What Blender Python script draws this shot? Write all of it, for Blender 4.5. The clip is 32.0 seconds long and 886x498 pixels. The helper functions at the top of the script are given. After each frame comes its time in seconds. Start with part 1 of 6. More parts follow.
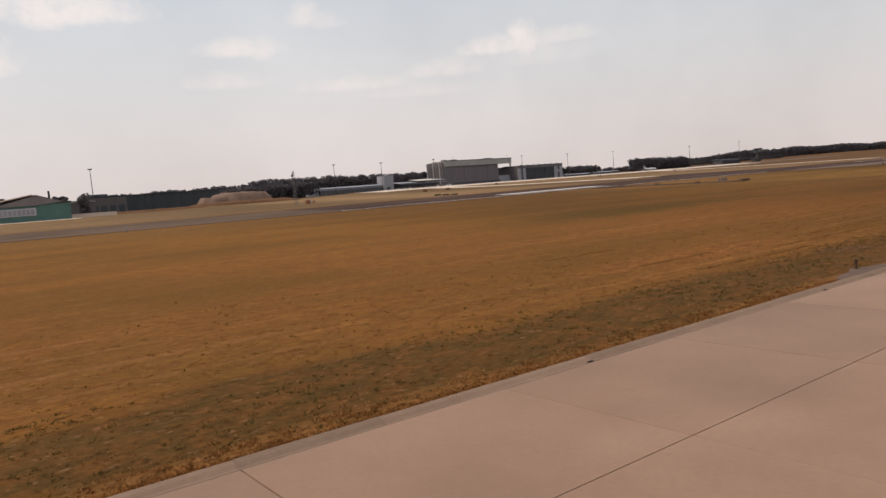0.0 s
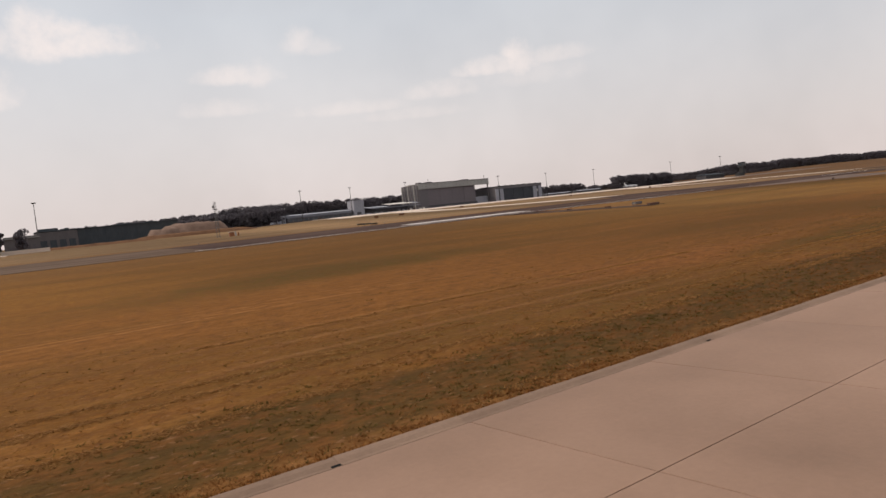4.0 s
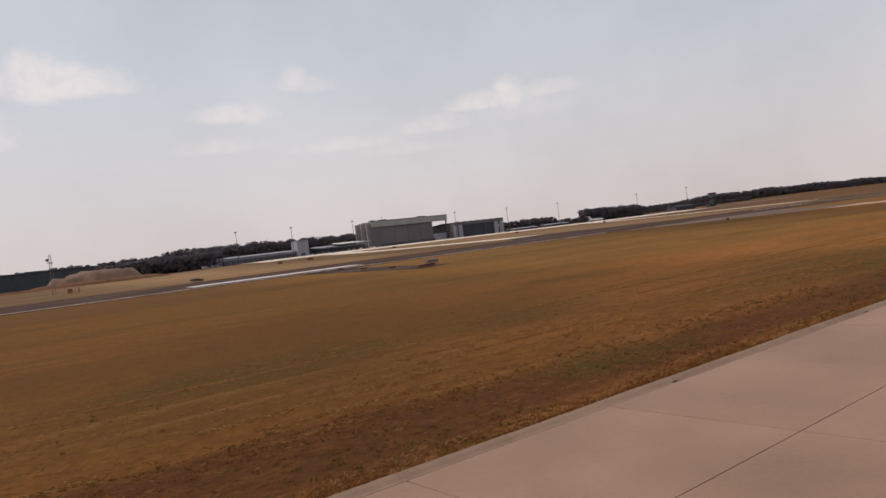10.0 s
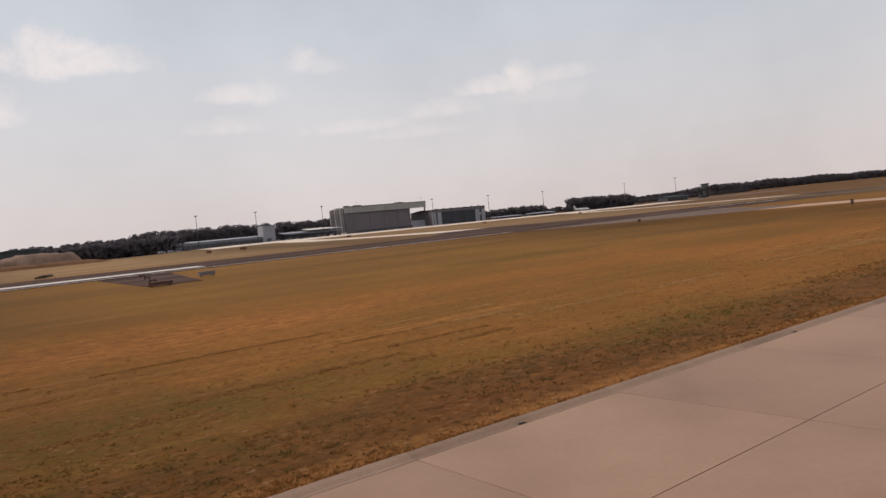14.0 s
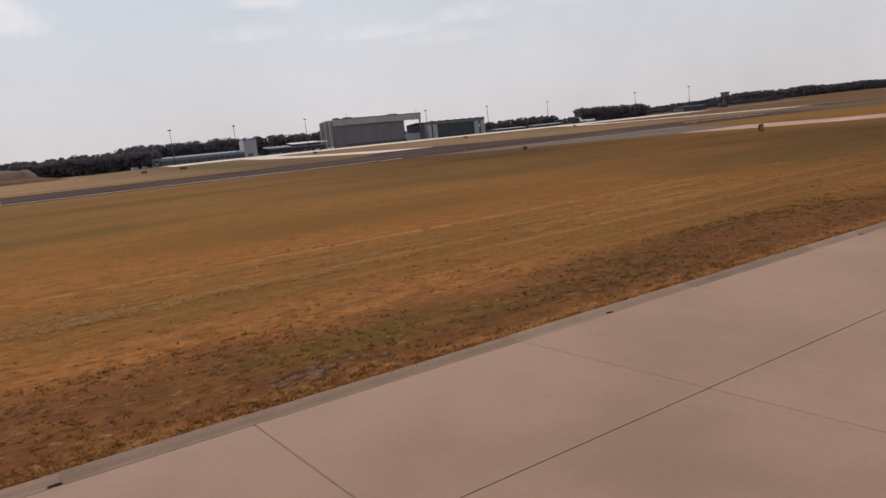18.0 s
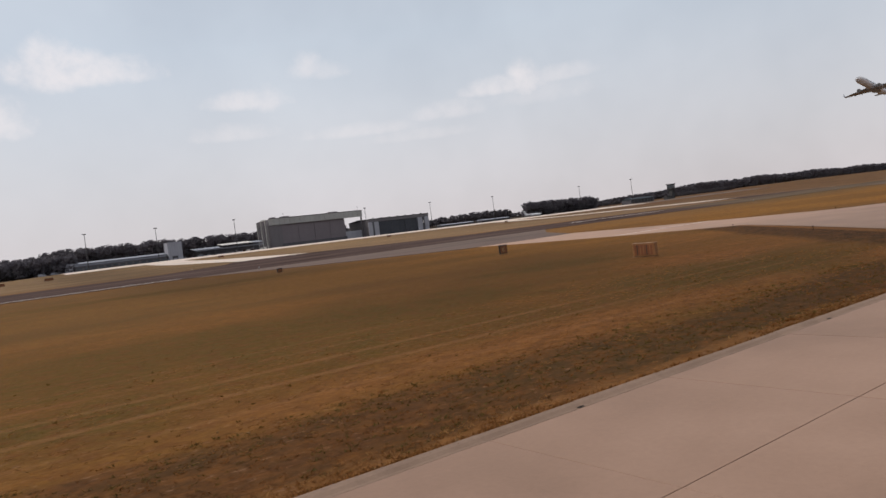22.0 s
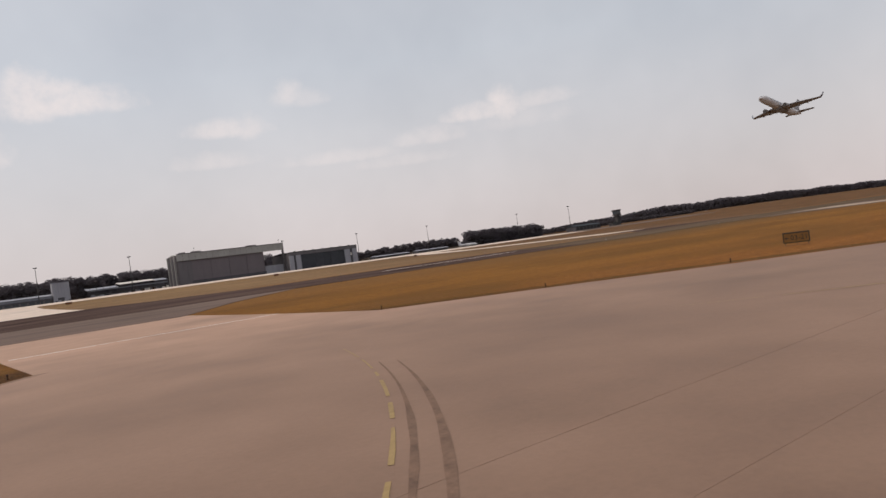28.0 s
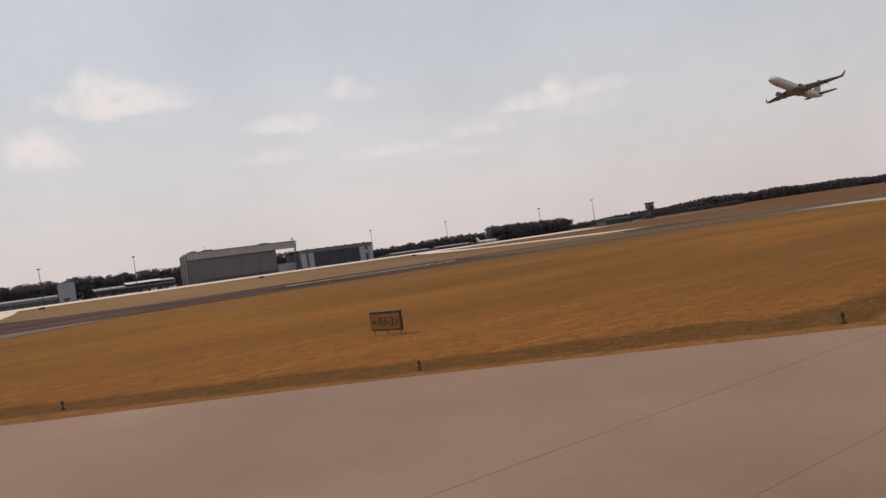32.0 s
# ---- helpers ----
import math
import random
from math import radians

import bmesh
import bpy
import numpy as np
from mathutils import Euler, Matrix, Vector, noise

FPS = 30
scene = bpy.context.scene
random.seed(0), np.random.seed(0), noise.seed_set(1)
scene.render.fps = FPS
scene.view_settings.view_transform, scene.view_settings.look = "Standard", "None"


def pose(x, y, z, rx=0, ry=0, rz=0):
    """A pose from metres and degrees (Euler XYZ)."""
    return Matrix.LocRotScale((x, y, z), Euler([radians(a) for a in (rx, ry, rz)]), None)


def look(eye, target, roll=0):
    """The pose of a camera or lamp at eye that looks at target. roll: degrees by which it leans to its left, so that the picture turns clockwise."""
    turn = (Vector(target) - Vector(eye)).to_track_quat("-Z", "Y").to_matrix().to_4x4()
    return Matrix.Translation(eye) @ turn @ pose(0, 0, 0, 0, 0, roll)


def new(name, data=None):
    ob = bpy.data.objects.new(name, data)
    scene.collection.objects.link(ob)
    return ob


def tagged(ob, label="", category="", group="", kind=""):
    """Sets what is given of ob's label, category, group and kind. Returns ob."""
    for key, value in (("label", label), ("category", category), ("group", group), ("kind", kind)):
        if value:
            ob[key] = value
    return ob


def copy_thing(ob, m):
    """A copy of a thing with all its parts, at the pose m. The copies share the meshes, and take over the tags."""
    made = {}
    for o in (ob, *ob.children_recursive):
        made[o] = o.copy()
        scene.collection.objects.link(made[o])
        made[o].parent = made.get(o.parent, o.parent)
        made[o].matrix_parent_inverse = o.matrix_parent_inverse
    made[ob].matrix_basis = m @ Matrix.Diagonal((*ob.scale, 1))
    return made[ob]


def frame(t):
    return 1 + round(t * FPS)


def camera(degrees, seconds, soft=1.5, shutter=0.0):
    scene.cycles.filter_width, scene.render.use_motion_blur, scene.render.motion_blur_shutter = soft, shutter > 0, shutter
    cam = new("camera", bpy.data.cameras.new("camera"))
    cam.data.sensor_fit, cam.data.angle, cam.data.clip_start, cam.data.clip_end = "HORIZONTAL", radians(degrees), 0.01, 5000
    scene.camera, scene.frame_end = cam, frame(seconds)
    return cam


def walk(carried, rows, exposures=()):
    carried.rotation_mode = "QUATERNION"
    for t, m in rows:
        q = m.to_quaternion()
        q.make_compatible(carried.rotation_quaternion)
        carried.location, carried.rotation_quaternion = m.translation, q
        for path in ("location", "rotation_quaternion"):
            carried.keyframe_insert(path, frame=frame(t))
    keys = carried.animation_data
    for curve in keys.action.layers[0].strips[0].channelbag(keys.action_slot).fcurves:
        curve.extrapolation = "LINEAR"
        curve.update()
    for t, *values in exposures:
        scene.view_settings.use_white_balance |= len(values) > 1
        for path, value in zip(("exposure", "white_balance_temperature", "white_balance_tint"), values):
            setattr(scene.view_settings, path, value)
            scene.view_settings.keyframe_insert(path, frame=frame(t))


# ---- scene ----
# An airfield in dry summer, seen from an airliner that rolls along a taxiway.
# x runs along the taxiway, y away from it towards the runway and the hangars.
cam = camera(68.23, 32.0, soft=1.5, shutter=0.06)

EYE = 3.4
# seconds, metres along the taxiway, heading, pitch, lean
PATH = (
    (0.0, 0.00, -34.57, -5.00, 4.64),
    (0.5, 3.86, -34.86, -4.02, 5.22),
    (1.0, 7.78, -34.08, -4.05, 5.28),
    (1.5, 11.75, -33.91, -4.28, 5.28),
    (2.0, 15.78, -34.13, -4.05, 5.48),
    (2.5, 19.86, -33.11, -3.88, 5.78),
    (3.0, 23.99, -33.34, -3.60, 5.64),
    (3.5, 28.18, -34.32, -3.38, 5.81),
    (5.5, 45.53, -34.86, -2.12, 6.68),
    (6.0, 50.02, -34.07, -1.64, 6.96),
    (6.5, 54.56, -34.24, -1.54, 6.90),
    (7.0, 59.16, -35.04, -0.90, 7.04),
    (7.5, 63.82, -34.75, -1.19, 7.07),
    (8.0, 68.52, -35.60, -0.92, 6.89),
    (8.5, 73.28, -35.36, -0.74, 6.99),
    (9.0, 78.07, -36.06, -1.09, 7.00),
    (9.5, 82.91, -35.12, -0.91, 7.17),
    (10.0, 87.78, -35.08, -0.34, 7.16),
    (10.5, 92.69, -34.92, -0.11, 7.31),
    (11.0, 97.64, -35.11, -0.24, 7.11),
    (11.5, 102.63, -34.28, -0.00, 7.41),
    (12.0, 107.65, -34.65, -0.03, 7.28),
    (12.5, 112.73, -34.05, 0.03, 7.29),
    (13.0, 117.85, -33.91, 0.36, 7.44),
    (13.5, 123.02, -34.69, -0.34, 6.25),
    (15.5, 144.25, -31.42, -4.70, 5.96),
    (16.0, 149.69, -30.22, -5.33, 5.26),
    (16.5, 155.18, -31.03, -6.42, 5.18),
    (17.0, 160.71, -31.33, -8.94, 5.78),
    (17.5, 166.28, -33.06, -10.28, 5.84),
    (18.0, 171.88, -31.94, -9.18, 6.10),
    (18.5, 177.52, -32.73, -8.84, 6.27),
    (19.0, 183.18, -32.93, -8.19, 6.45),
    (19.5, 188.86, -32.15, -7.88, 6.69),
    (20.0, 194.56, -32.67, -7.84, 6.46),
    (20.5, 200.26, -32.81, -7.56, 6.64),
    (21.0, 205.96, -33.34, -3.87, 6.78),
    (21.5, 211.66, -34.93, -2.33, 6.80),
    (22.0, 217.35, -33.86, -1.39, 7.22),
    (22.5, 223.03, -35.07, 0.05, 7.06),
    (23.0, 228.71, -34.90, 0.01, 6.83),
    (23.5, 234.39, -35.39, -0.03, 7.10),
    (24.0, 240.07, -35.18, 1.16, 7.78),
    (24.5, 245.75, -33.93, 1.17, 7.49),
    (25.0, 251.45, -34.95, 1.47, 7.34),
    (25.5, 257.17, -35.56, 1.15, 7.55),
    (26.0, 262.90, -35.65, 1.17, 7.63),
    (26.5, 268.66, -35.60, 1.29, 7.59),
    (28.5, 291.71, -35.58, 0.26, 8.37),
    (29.0, 297.44, -36.41, 0.27, 8.30),
    (29.5, 303.12, -35.05, 0.46, 8.56),
    (30.0, 308.76, -36.55, 0.35, 8.43),
    (30.5, 314.34, -35.91, 0.41, 8.44),
    (31.0, 319.86, -36.22, 0.37, 8.29),
    (31.5, 325.32, -34.42, 0.59, 8.34),
    (32.0, 330.71, -30.63, 0.54, 8.36),
)
EXPOSURES = ((0.0, -0.09, 6950, 13), (3.5, -0.09, 6980, 14), (6.0, -0.19, 6870, 14), (9.0, -0.23, 6760, 14), (13.0, -0.21, 6780, 14), (16.0, -0.10, 6900, 14), (17.0, -0.13, 6650, 12), (18.0, -0.15, 6400, 11), (21.0, -0.17, 6350, 11), (23.0, -0.19, 6500, 12), (24.0, -0.22, 6650, 13), (29.0, -0.24, 6800, 14), (32.0, -0.22, 6900, 14))
walk(cam, [(t, pose(x, 0.0, EYE, 90 + pitch, lean, head)) for t, x, head, pitch, lean in PATH], EXPOSURES)

# ---- world and sun ----
SUN_AZ, SUN_EL = -62.0, 56.0      # degrees: from +y towards +x, above the horizon
world = bpy.data.worlds.new("hazy_summer_sky")
scene.world = world
world.use_nodes = True
wn, wl = world.node_tree.nodes, world.node_tree.links
wn.clear()


def wmath(op, a, b=None, c=None):
    n = wn.new("ShaderNodeMath")
    n.operation = op
    for i, v in enumerate((a, b, c)):
        if v is None:
            continue
        if isinstance(v, (int, float)):
            n.inputs[i].default_value = v
        else:
            wl.new(v, n.inputs[i])
    return n.outputs[0]


def way_of(az, el):
    a, e = radians(az), radians(el)
    return Vector((math.sin(a) * math.cos(e), math.cos(a) * math.cos(e), math.sin(e)))


coord = wn.new("ShaderNodeTexCoord").outputs["Generated"]
sky = wn.new("ShaderNodeTexSky")
sky.sky_type = "NISHITA"
sky.sun_disc = False
sky.sun_elevation = radians(SUN_EL)
sky.sun_rotation = radians(SUN_AZ)
sky.air_density, sky.dust_density, sky.ozone_density = 1.0, 4.0, 1.0
sky.altitude = 20


def wdot(vec):
    n = wn.new("ShaderNodeVectorMath")
    n.operation = "DOT_PRODUCT"
    wl.new(coord, n.inputs[0])
    n.inputs[1].default_value = vec
    return n.outputs["Value"]


puff = wn.new("ShaderNodeTexNoise")
puff.inputs["Scale"].default_value, puff.inputs["Detail"].default_value, puff.inputs["Roughness"].default_value = 34.0, 6.0, 0.58
wl.new(coord, puff.inputs["Vector"])
veil = wn.new("ShaderNodeTexNoise")
veil.inputs["Scale"].default_value, veil.inputs["Detail"].default_value, veil.inputs["Roughness"].default_value = 3.2, 4.0, 0.6
wl.new(coord, veil.inputs["Vector"])
rough_edge = wmath("MULTIPLY", wmath("SUBTRACT", puff.outputs["Fac"], 0.5), 3.0)

# cumulus clouds: azimuth, elevation of the base, half width, height (degrees), density
CUMULUS = (
    (5.6, 15.2, 4.6, 1.8, 0.72), (8.4, 15.3, 3.4, 1.4, 0.62), (4.4, 15.2, 2.2, 2.5, 0.72), (0.2, 11.6, 2.6, 2.2, 0.6), (18.4, 12.6, 3.1, 1.0, 0.5), (20.4, 12.6, 1.3, 1.4, 0.42),
    (17.2, 10.1, 3.4, 0.9, 0.30), (40.8, 11.6, 3.4, 1.0, 0.55), (42.5, 11.7, 1.5, 1.9, 0.66), (45.4, 11.9, 3.0, 0.9, 0.34), (43.6, 10.6, 4.4, 1.4, 0.18),
    (23.9, 15.0, 1.3, 1.5, 0.42), (25.0, 14.6, 2.2, 1.0, 0.25), (27.5, 9.5, 5.0, 0.8, 0.30), (35.6, 10.2, 3.0, 1.1, 0.36), (33.2, 8.6, 4.5, 0.7, 0.2), (-12.0, 13.4, 7.0, 3.2, 0.9),
    (-28.0, 10.0, 6.0, 2.5, 0.8), (110.0, 17.0, 9.0, 3.2, 0.8), (-60.0, 19.0, 9.0, 3.6, 0.9),
)
cover = None
for az, el, w, h, dens in CUMULUS:
    c = way_of(az, el)
    right = Vector((math.cos(radians(az)), -math.sin(radians(az)), 0))
    up = right.cross(c)
    a = wmath("DIVIDE", wdot(right), math.sin(radians(w)))
    # flat soft base, billowing top
    over = wmath("DIVIDE", wdot(up), math.sin(radians(h)))
    under = wmath("MULTIPLY", wmath("MINIMUM", over, 0.0), 2.2)
    b = wmath("ADD", wmath("MAXIMUM", over, 0.0), under)
    d = wmath("ADD", wmath("MULTIPLY", a, a), wmath("MULTIPLY", b, b))
    ahead = wmath("GREATER_THAN", wdot(c), 0.5)
    m = wmath("SUBTRACT", wmath("ADD", 1.0, rough_edge), d)
    ramp = wn.new("ShaderNodeMapRange")
    ramp.interpolation_type = "SMOOTHSTEP"
    ramp.inputs["From Min"].default_value, ramp.inputs["From Max"].default_value = -0.7, 1.7
    ramp.inputs["To Max"].default_value = dens
    wl.new(m, ramp.inputs["Value"])
    one = wmath("MULTIPLY", ramp.outputs["Result"], ahead)
    cover = one if cover is None else wmath("MAXIMUM", cover, one)

SKY = 0.0965
hsv = wn.new("ShaderNodeHueSaturation")
hsv.inputs["Saturation"].default_value = 0.9
wl.new(sky.outputs["Color"], hsv.inputs["Color"])
# thin bright veil, thicker towards the horizon
height = wdot((0, 0, 1))
low = wn.new("ShaderNodeMapRange")
low.interpolation_type = "SMOOTHSTEP"
low.inputs["From Min"].default_value, low.inputs["From Max"].default_value = 0.0, 0.36
low.inputs["To Min"].default_value, low.inputs["To Max"].default_value = 1.0, 0.62
wl.new(height, low.inputs["Value"])
thin = wmath("MULTIPLY", low.outputs["Result"], wmath("ADD", 0.72, wmath("MULTIPLY", veil.outputs["Fac"], 0.5)))
mix1 = wn.new("ShaderNodeMix")
mix1.data_type = "RGBA"
wl.new(thin, mix1.inputs["Factor"])
wl.new(hsv.outputs["Color"], mix1.inputs["A"])
tone = wn.new("ShaderNodeMix")
tone.data_type = "RGBA"
wl.new(wmath("MULTIPLY", height, 3.4), tone.inputs["Factor"])
tone.inputs["A"].default_value = (7.6, 6.98, 6.92, 1)
tone.inputs["B"].default_value = (9.05, 9.8, 10.45, 1)
wl.new(tone.outputs["Result"], mix1.inputs["B"])
mix2 = wn.new("ShaderNodeMix")
mix2.data_type = "RGBA"
wl.new(cover, mix2.inputs["Factor"])
wl.new(mix1.outputs["Result"], mix2.inputs["A"])
mix2.inputs["B"].default_value = (10.7, 9.95, 9.75, 1)
back = wn.new("ShaderNodeBackground")
back.inputs["Strength"].default_value = SKY
# the haze is brighter on the sun's side of the sky
glow = wn.new("ShaderNodeVectorMath")
glow.operation = "SCALE"
wl.new(mix2.outputs["Result"], glow.inputs[0])
wl.new(wmath("ADD", 1.0, wmath("MULTIPLY", wdot(way_of(SUN_AZ, 0)), 0.02)), glow.inputs["Scale"])
wl.new(glow.outputs["Vector"], back.inputs["Color"])
wl.new(back.outputs["Background"], wn.new("ShaderNodeOutputWorld").inputs["Surface"])

sun = new("sun", bpy.data.lights.new("sun", "SUN"))
sun.data.energy, sun.data.angle, sun.data.color = 1.65, radians(1.0), (1.0, 0.93, 0.84)
sun.matrix_world = look(way_of(SUN_AZ, SUN_EL) * 500, (0, 0, 0))


# ---- materials ----
def material(name, colours, scale=1.0, fine=12.0, rough=0.8, metal=0.0, bump=0.15, stretch=(1, 1, 1), grain=0.25, spots=0.0, random_tint=0.0, rough_var=0.12, gloss=None):
    """Two-scale noise between the colours, a fine grain, optional stains and relief, in metres of the object."""
    m = bpy.data.materials.new(name)
    m.use_nodes = True
    nt = m.node_tree
    bsdf = nt.nodes["Principled BSDF"]
    geo = nt.nodes.new("ShaderNodeNewGeometry")
    mp = nt.nodes.new("ShaderNodeMapping")
    mp.inputs["Scale"].default_value = stretch
    nt.links.new(geo.outputs["Position"], mp.inputs["Vector"])
    big = nt.nodes.new("ShaderNodeTexNoise")
    big.inputs["Scale"].default_value, big.inputs["Detail"].default_value, big.inputs["Roughness"].default_value = 1.0 / scale, 5.0, 0.6
    nt.links.new(mp.outputs["Vector"], big.inputs["Vector"])
    ramp = nt.nodes.new("ShaderNodeValToRGB")
    el = ramp.color_ramp.elements
    n = len(colours)
    while len(el) < n:
        el.new(0.5)
    for i, c in enumerate(colours):
        el[i].position = 0.32 + 0.36 * i / max(1, n - 1)
        el[i].color = (*c, 1)
    nt.links.new(big.outputs["Fac"], ramp.inputs["Fac"])
    small = nt.nodes.new("ShaderNodeTexNoise")
    small.inputs["Scale"].default_value, small.inputs["Detail"].default_value, small.inputs["Roughness"].default_value = fine, 4.0, 0.7
    nt.links.new(mp.outputs["Vector"], small.inputs["Vector"])
    gr = nt.nodes.new("ShaderNodeMapRange")
    gr.inputs["From Min"].default_value, gr.inputs["From Max"].default_value = 0.25, 0.75
    gr.inputs["To Min"].default_value, gr.inputs["To Max"].default_value = 1.0 - grain, 1.0 + grain
    nt.links.new(small.outputs["Fac"], gr.inputs["Value"])
    mul = nt.nodes.new("ShaderNodeVectorMath")
    mul.operation = "SCALE"
    nt.links.new(ramp.outputs["Color"], mul.inputs[0])
    nt.links.new(gr.outputs["Result"], mul.inputs["Scale"])
    out = mul.outputs["Vector"]
    if random_tint:
        info = nt.nodes.new("ShaderNodeObjectInfo")
        rr = nt.nodes.new("ShaderNodeMapRange")
        rr.inputs["To Min"].default_value, rr.inputs["To Max"].default_value = 1.0 - random_tint, 1.0 + random_tint
        nt.links.new(info.outputs["Random"], rr.inputs["Value"])
        mul2 = nt.nodes.new("ShaderNodeVectorMath")
        mul2.operation = "SCALE"
        nt.links.new(out, mul2.inputs[0])
        nt.links.new(rr.outputs["Result"], mul2.inputs["Scale"])
        out = mul2.outputs["Vector"]
    if spots:
        st = nt.nodes.new("ShaderNodeTexNoise")
        st.inputs["Scale"].default_value, st.inputs["Detail"].default_value = 0.45 / scale, 7.0
        nt.links.new(geo.outputs["Position"], st.inputs["Vector"])
        sr = nt.nodes.new("ShaderNodeMapRange")
        sr.interpolation_type = "SMOOTHSTEP"
        sr.inputs["From Min"].default_value, sr.inputs["From Max"].default_value = 0.52, 0.72
        sr.inputs["To Min"].default_value, sr.inputs["To Max"].default_value = 1.0, 1.0 - spots
        nt.links.new(st.outputs["Fac"], sr.inputs["Value"])
        mul3 = nt.nodes.new("ShaderNodeVectorMath")
        mul3.operation = "SCALE"
        nt.links.new(out, mul3.inputs[0])
        nt.links.new(sr.outputs["Result"], mul3.inputs["Scale"])
        out = mul3.outputs["Vector"]
    nt.links.new(out, bsdf.inputs["Base Color"])
    bsdf.inputs["Roughness"].default_value, bsdf.inputs["Metallic"].default_value = rough, metal
    bsdf.inputs["Specular IOR Level"].default_value = gloss if gloss is not None else (0.12 if rough > 0.75 else 0.35)
    rv = nt.nodes.new("ShaderNodeMapRange")
    rv.inputs["To Min"].default_value, rv.inputs["To Max"].default_value = max(0.03, rough - rough_var), min(1.0, rough + rough_var)
    nt.links.new(big.outputs["Fac"], rv.inputs["Value"])
    nt.links.new(rv.outputs["Result"], bsdf.inputs["Roughness"])
    if bump:
        bp = nt.nodes.new("ShaderNodeBump")
        bp.inputs["Strength"].default_value, bp.inputs["Distance"].default_value = bump, 0.5 / fine
        nt.links.new(small.outputs["Fac"], bp.inputs["Height"])
        nt.links.new(bp.outputs["Normal"], bsdf.inputs["Normal"])
    return m


def glass(name, tint=(0.05, 0.06, 0.07), rough=0.08):
    m = bpy.data.materials.new(name)
    m.use_nodes = True
    b = m.node_tree.nodes["Principled BSDF"]
    b.inputs["Base Color"].default_value, b.inputs["Roughness"].default_value = (*tint, 1), rough
    b.inputs["Specular IOR Level"].default_value = 0.6
    return m


def let_light_through(m, share):
    """Thin leaves: part of the light passes to the other side."""
    nt = m.node_tree
    b = nt.nodes["Principled BSDF"]
    tr = nt.nodes.new("ShaderNodeBsdfTranslucent")
    nt.links.new(b.inputs["Base Color"].links[0].from_socket, tr.inputs["Color"])
    mx = nt.nodes.new("ShaderNodeMixShader")
    mx.inputs[0].default_value = share
    nt.links.new(b.outputs[0], mx.inputs[1])
    nt.links.new(tr.outputs[0], mx.inputs[2])
    nt.links.new(mx.outputs[0], nt.nodes["Material Output"].inputs["Surface"])


CONCRETE = material("taxiway_concrete", ((0.246, 0.147, 0.098), (0.288, 0.174, 0.118), (0.323, 0.199, 0.138)), 3.5, 9.0, 0.7, bump=0.06, grain=0.06, spots=0.14, random_tint=0.06, gloss=0.25)
KERB = material("gutter_concrete", ((0.212, 0.138, 0.098), (0.252, 0.168, 0.120)), 0.8, 14.0, 0.85, bump=0.15, grain=0.10, spots=0.12, random_tint=0.10)
JOINT = material("joint_sealant", ((0.095, 0.066, 0.050), (0.15, 0.108, 0.082)), 0.5, 20, 0.7, bump=0.1)
# distant paving made paler, its sunlit brightness put into the colour
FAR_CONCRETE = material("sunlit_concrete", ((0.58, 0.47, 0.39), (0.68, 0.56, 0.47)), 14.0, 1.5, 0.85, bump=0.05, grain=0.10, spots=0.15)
ASPHALT = material("runway_asphalt", ((0.066, 0.045, 0.040), (0.088, 0.060, 0.052), (0.118, 0.081, 0.070)), 9.0, 3.0, 0.9, bump=0.08, grain=0.15, stretch=(0.2, 1, 1), spots=0.25, gloss=0.0)
ASPHALT_WORN = material("worn_asphalt", ((0.120, 0.083, 0.069), (0.150, 0.106, 0.087), (0.182, 0.130, 0.106)), 12.0, 2.0, 0.9, bump=0.08, grain=0.15, stretch=(0.2, 1, 1), spots=0.2, gloss=0.05)
RUNWAY_PALE = material("bleached_runway", ((0.108, 0.075, 0.058), (0.136, 0.096, 0.074), (0.165, 0.118, 0.090)), 9.0, 3.0, 0.9, bump=0.08, grain=0.15, stretch=(0.2, 1, 1), spots=0.25, gloss=0.0)
RUNWAY_BROWN = material("brown_runway", ((0.098, 0.070, 0.050), (0.124, 0.090, 0.064), (0.150, 0.108, 0.078)), 12.0, 2.0, 0.9, bump=0.08, grain=0.15, stretch=(0.2, 1, 1), spots=0.2, gloss=0.0)
DULL_CONCRETE = material("dull_concrete", ((0.31, 0.235, 0.175), (0.38, 0.29, 0.22)), 14.0, 1.5, 0.85, bump=0.05, grain=0.10, spots=0.15)
ASPHALT_OLD = material("old_asphalt", ((0.045, 0.036, 0.035), (0.065, 0.052, 0.05), (0.09, 0.07, 0.065)), 8.0, 2.0, 0.95, bump=0.08, grain=0.2, spots=0.25, gloss=0.0)
PATCH = material("gravel_patch", ((0.112, 0.072, 0.055), (0.160, 0.106, 0.082)), 0.35, 22, 0.95, bump=0.5, grain=0.35)
PAINT_WHITE = material("road_paint_white", ((0.56, 0.51, 0.46), (0.72, 0.66, 0.60)), 2.5, 4.0, 0.6, bump=0.05, grain=0.12, spots=0.2)
PAINT_YELLOW = material("road_paint_yellow", ((0.285, 0.188, 0.075), (0.325, 0.218, 0.090)), 0.9, 6.0, 0.7, bump=0.05, grain=0.2, spots=0.25)
SIDING = material("hangar_siding", ((0.140, 0.124, 0.126), (0.170, 0.150, 0.152)), 9.0, 1.2, 0.6, bump=0.05, grain=0.08, stretch=(1, 1, 0.3))
SIDING_LIGHT = material("hangar_fascia", ((0.33, 0.31, 0.285), (0.39, 0.37, 0.34)), 9.0, 1.2, 0.55, bump=0.05, grain=0.06, stretch=(1, 1, 0.3))
DOOR_GREY = material("hangar_door", ((0.168, 0.138, 0.144), (0.188, 0.156, 0.160)), 6.0, 1.5, 0.6, bump=0.05, grain=0.08, stretch=(1, 1, 0.2), random_tint=0.03)
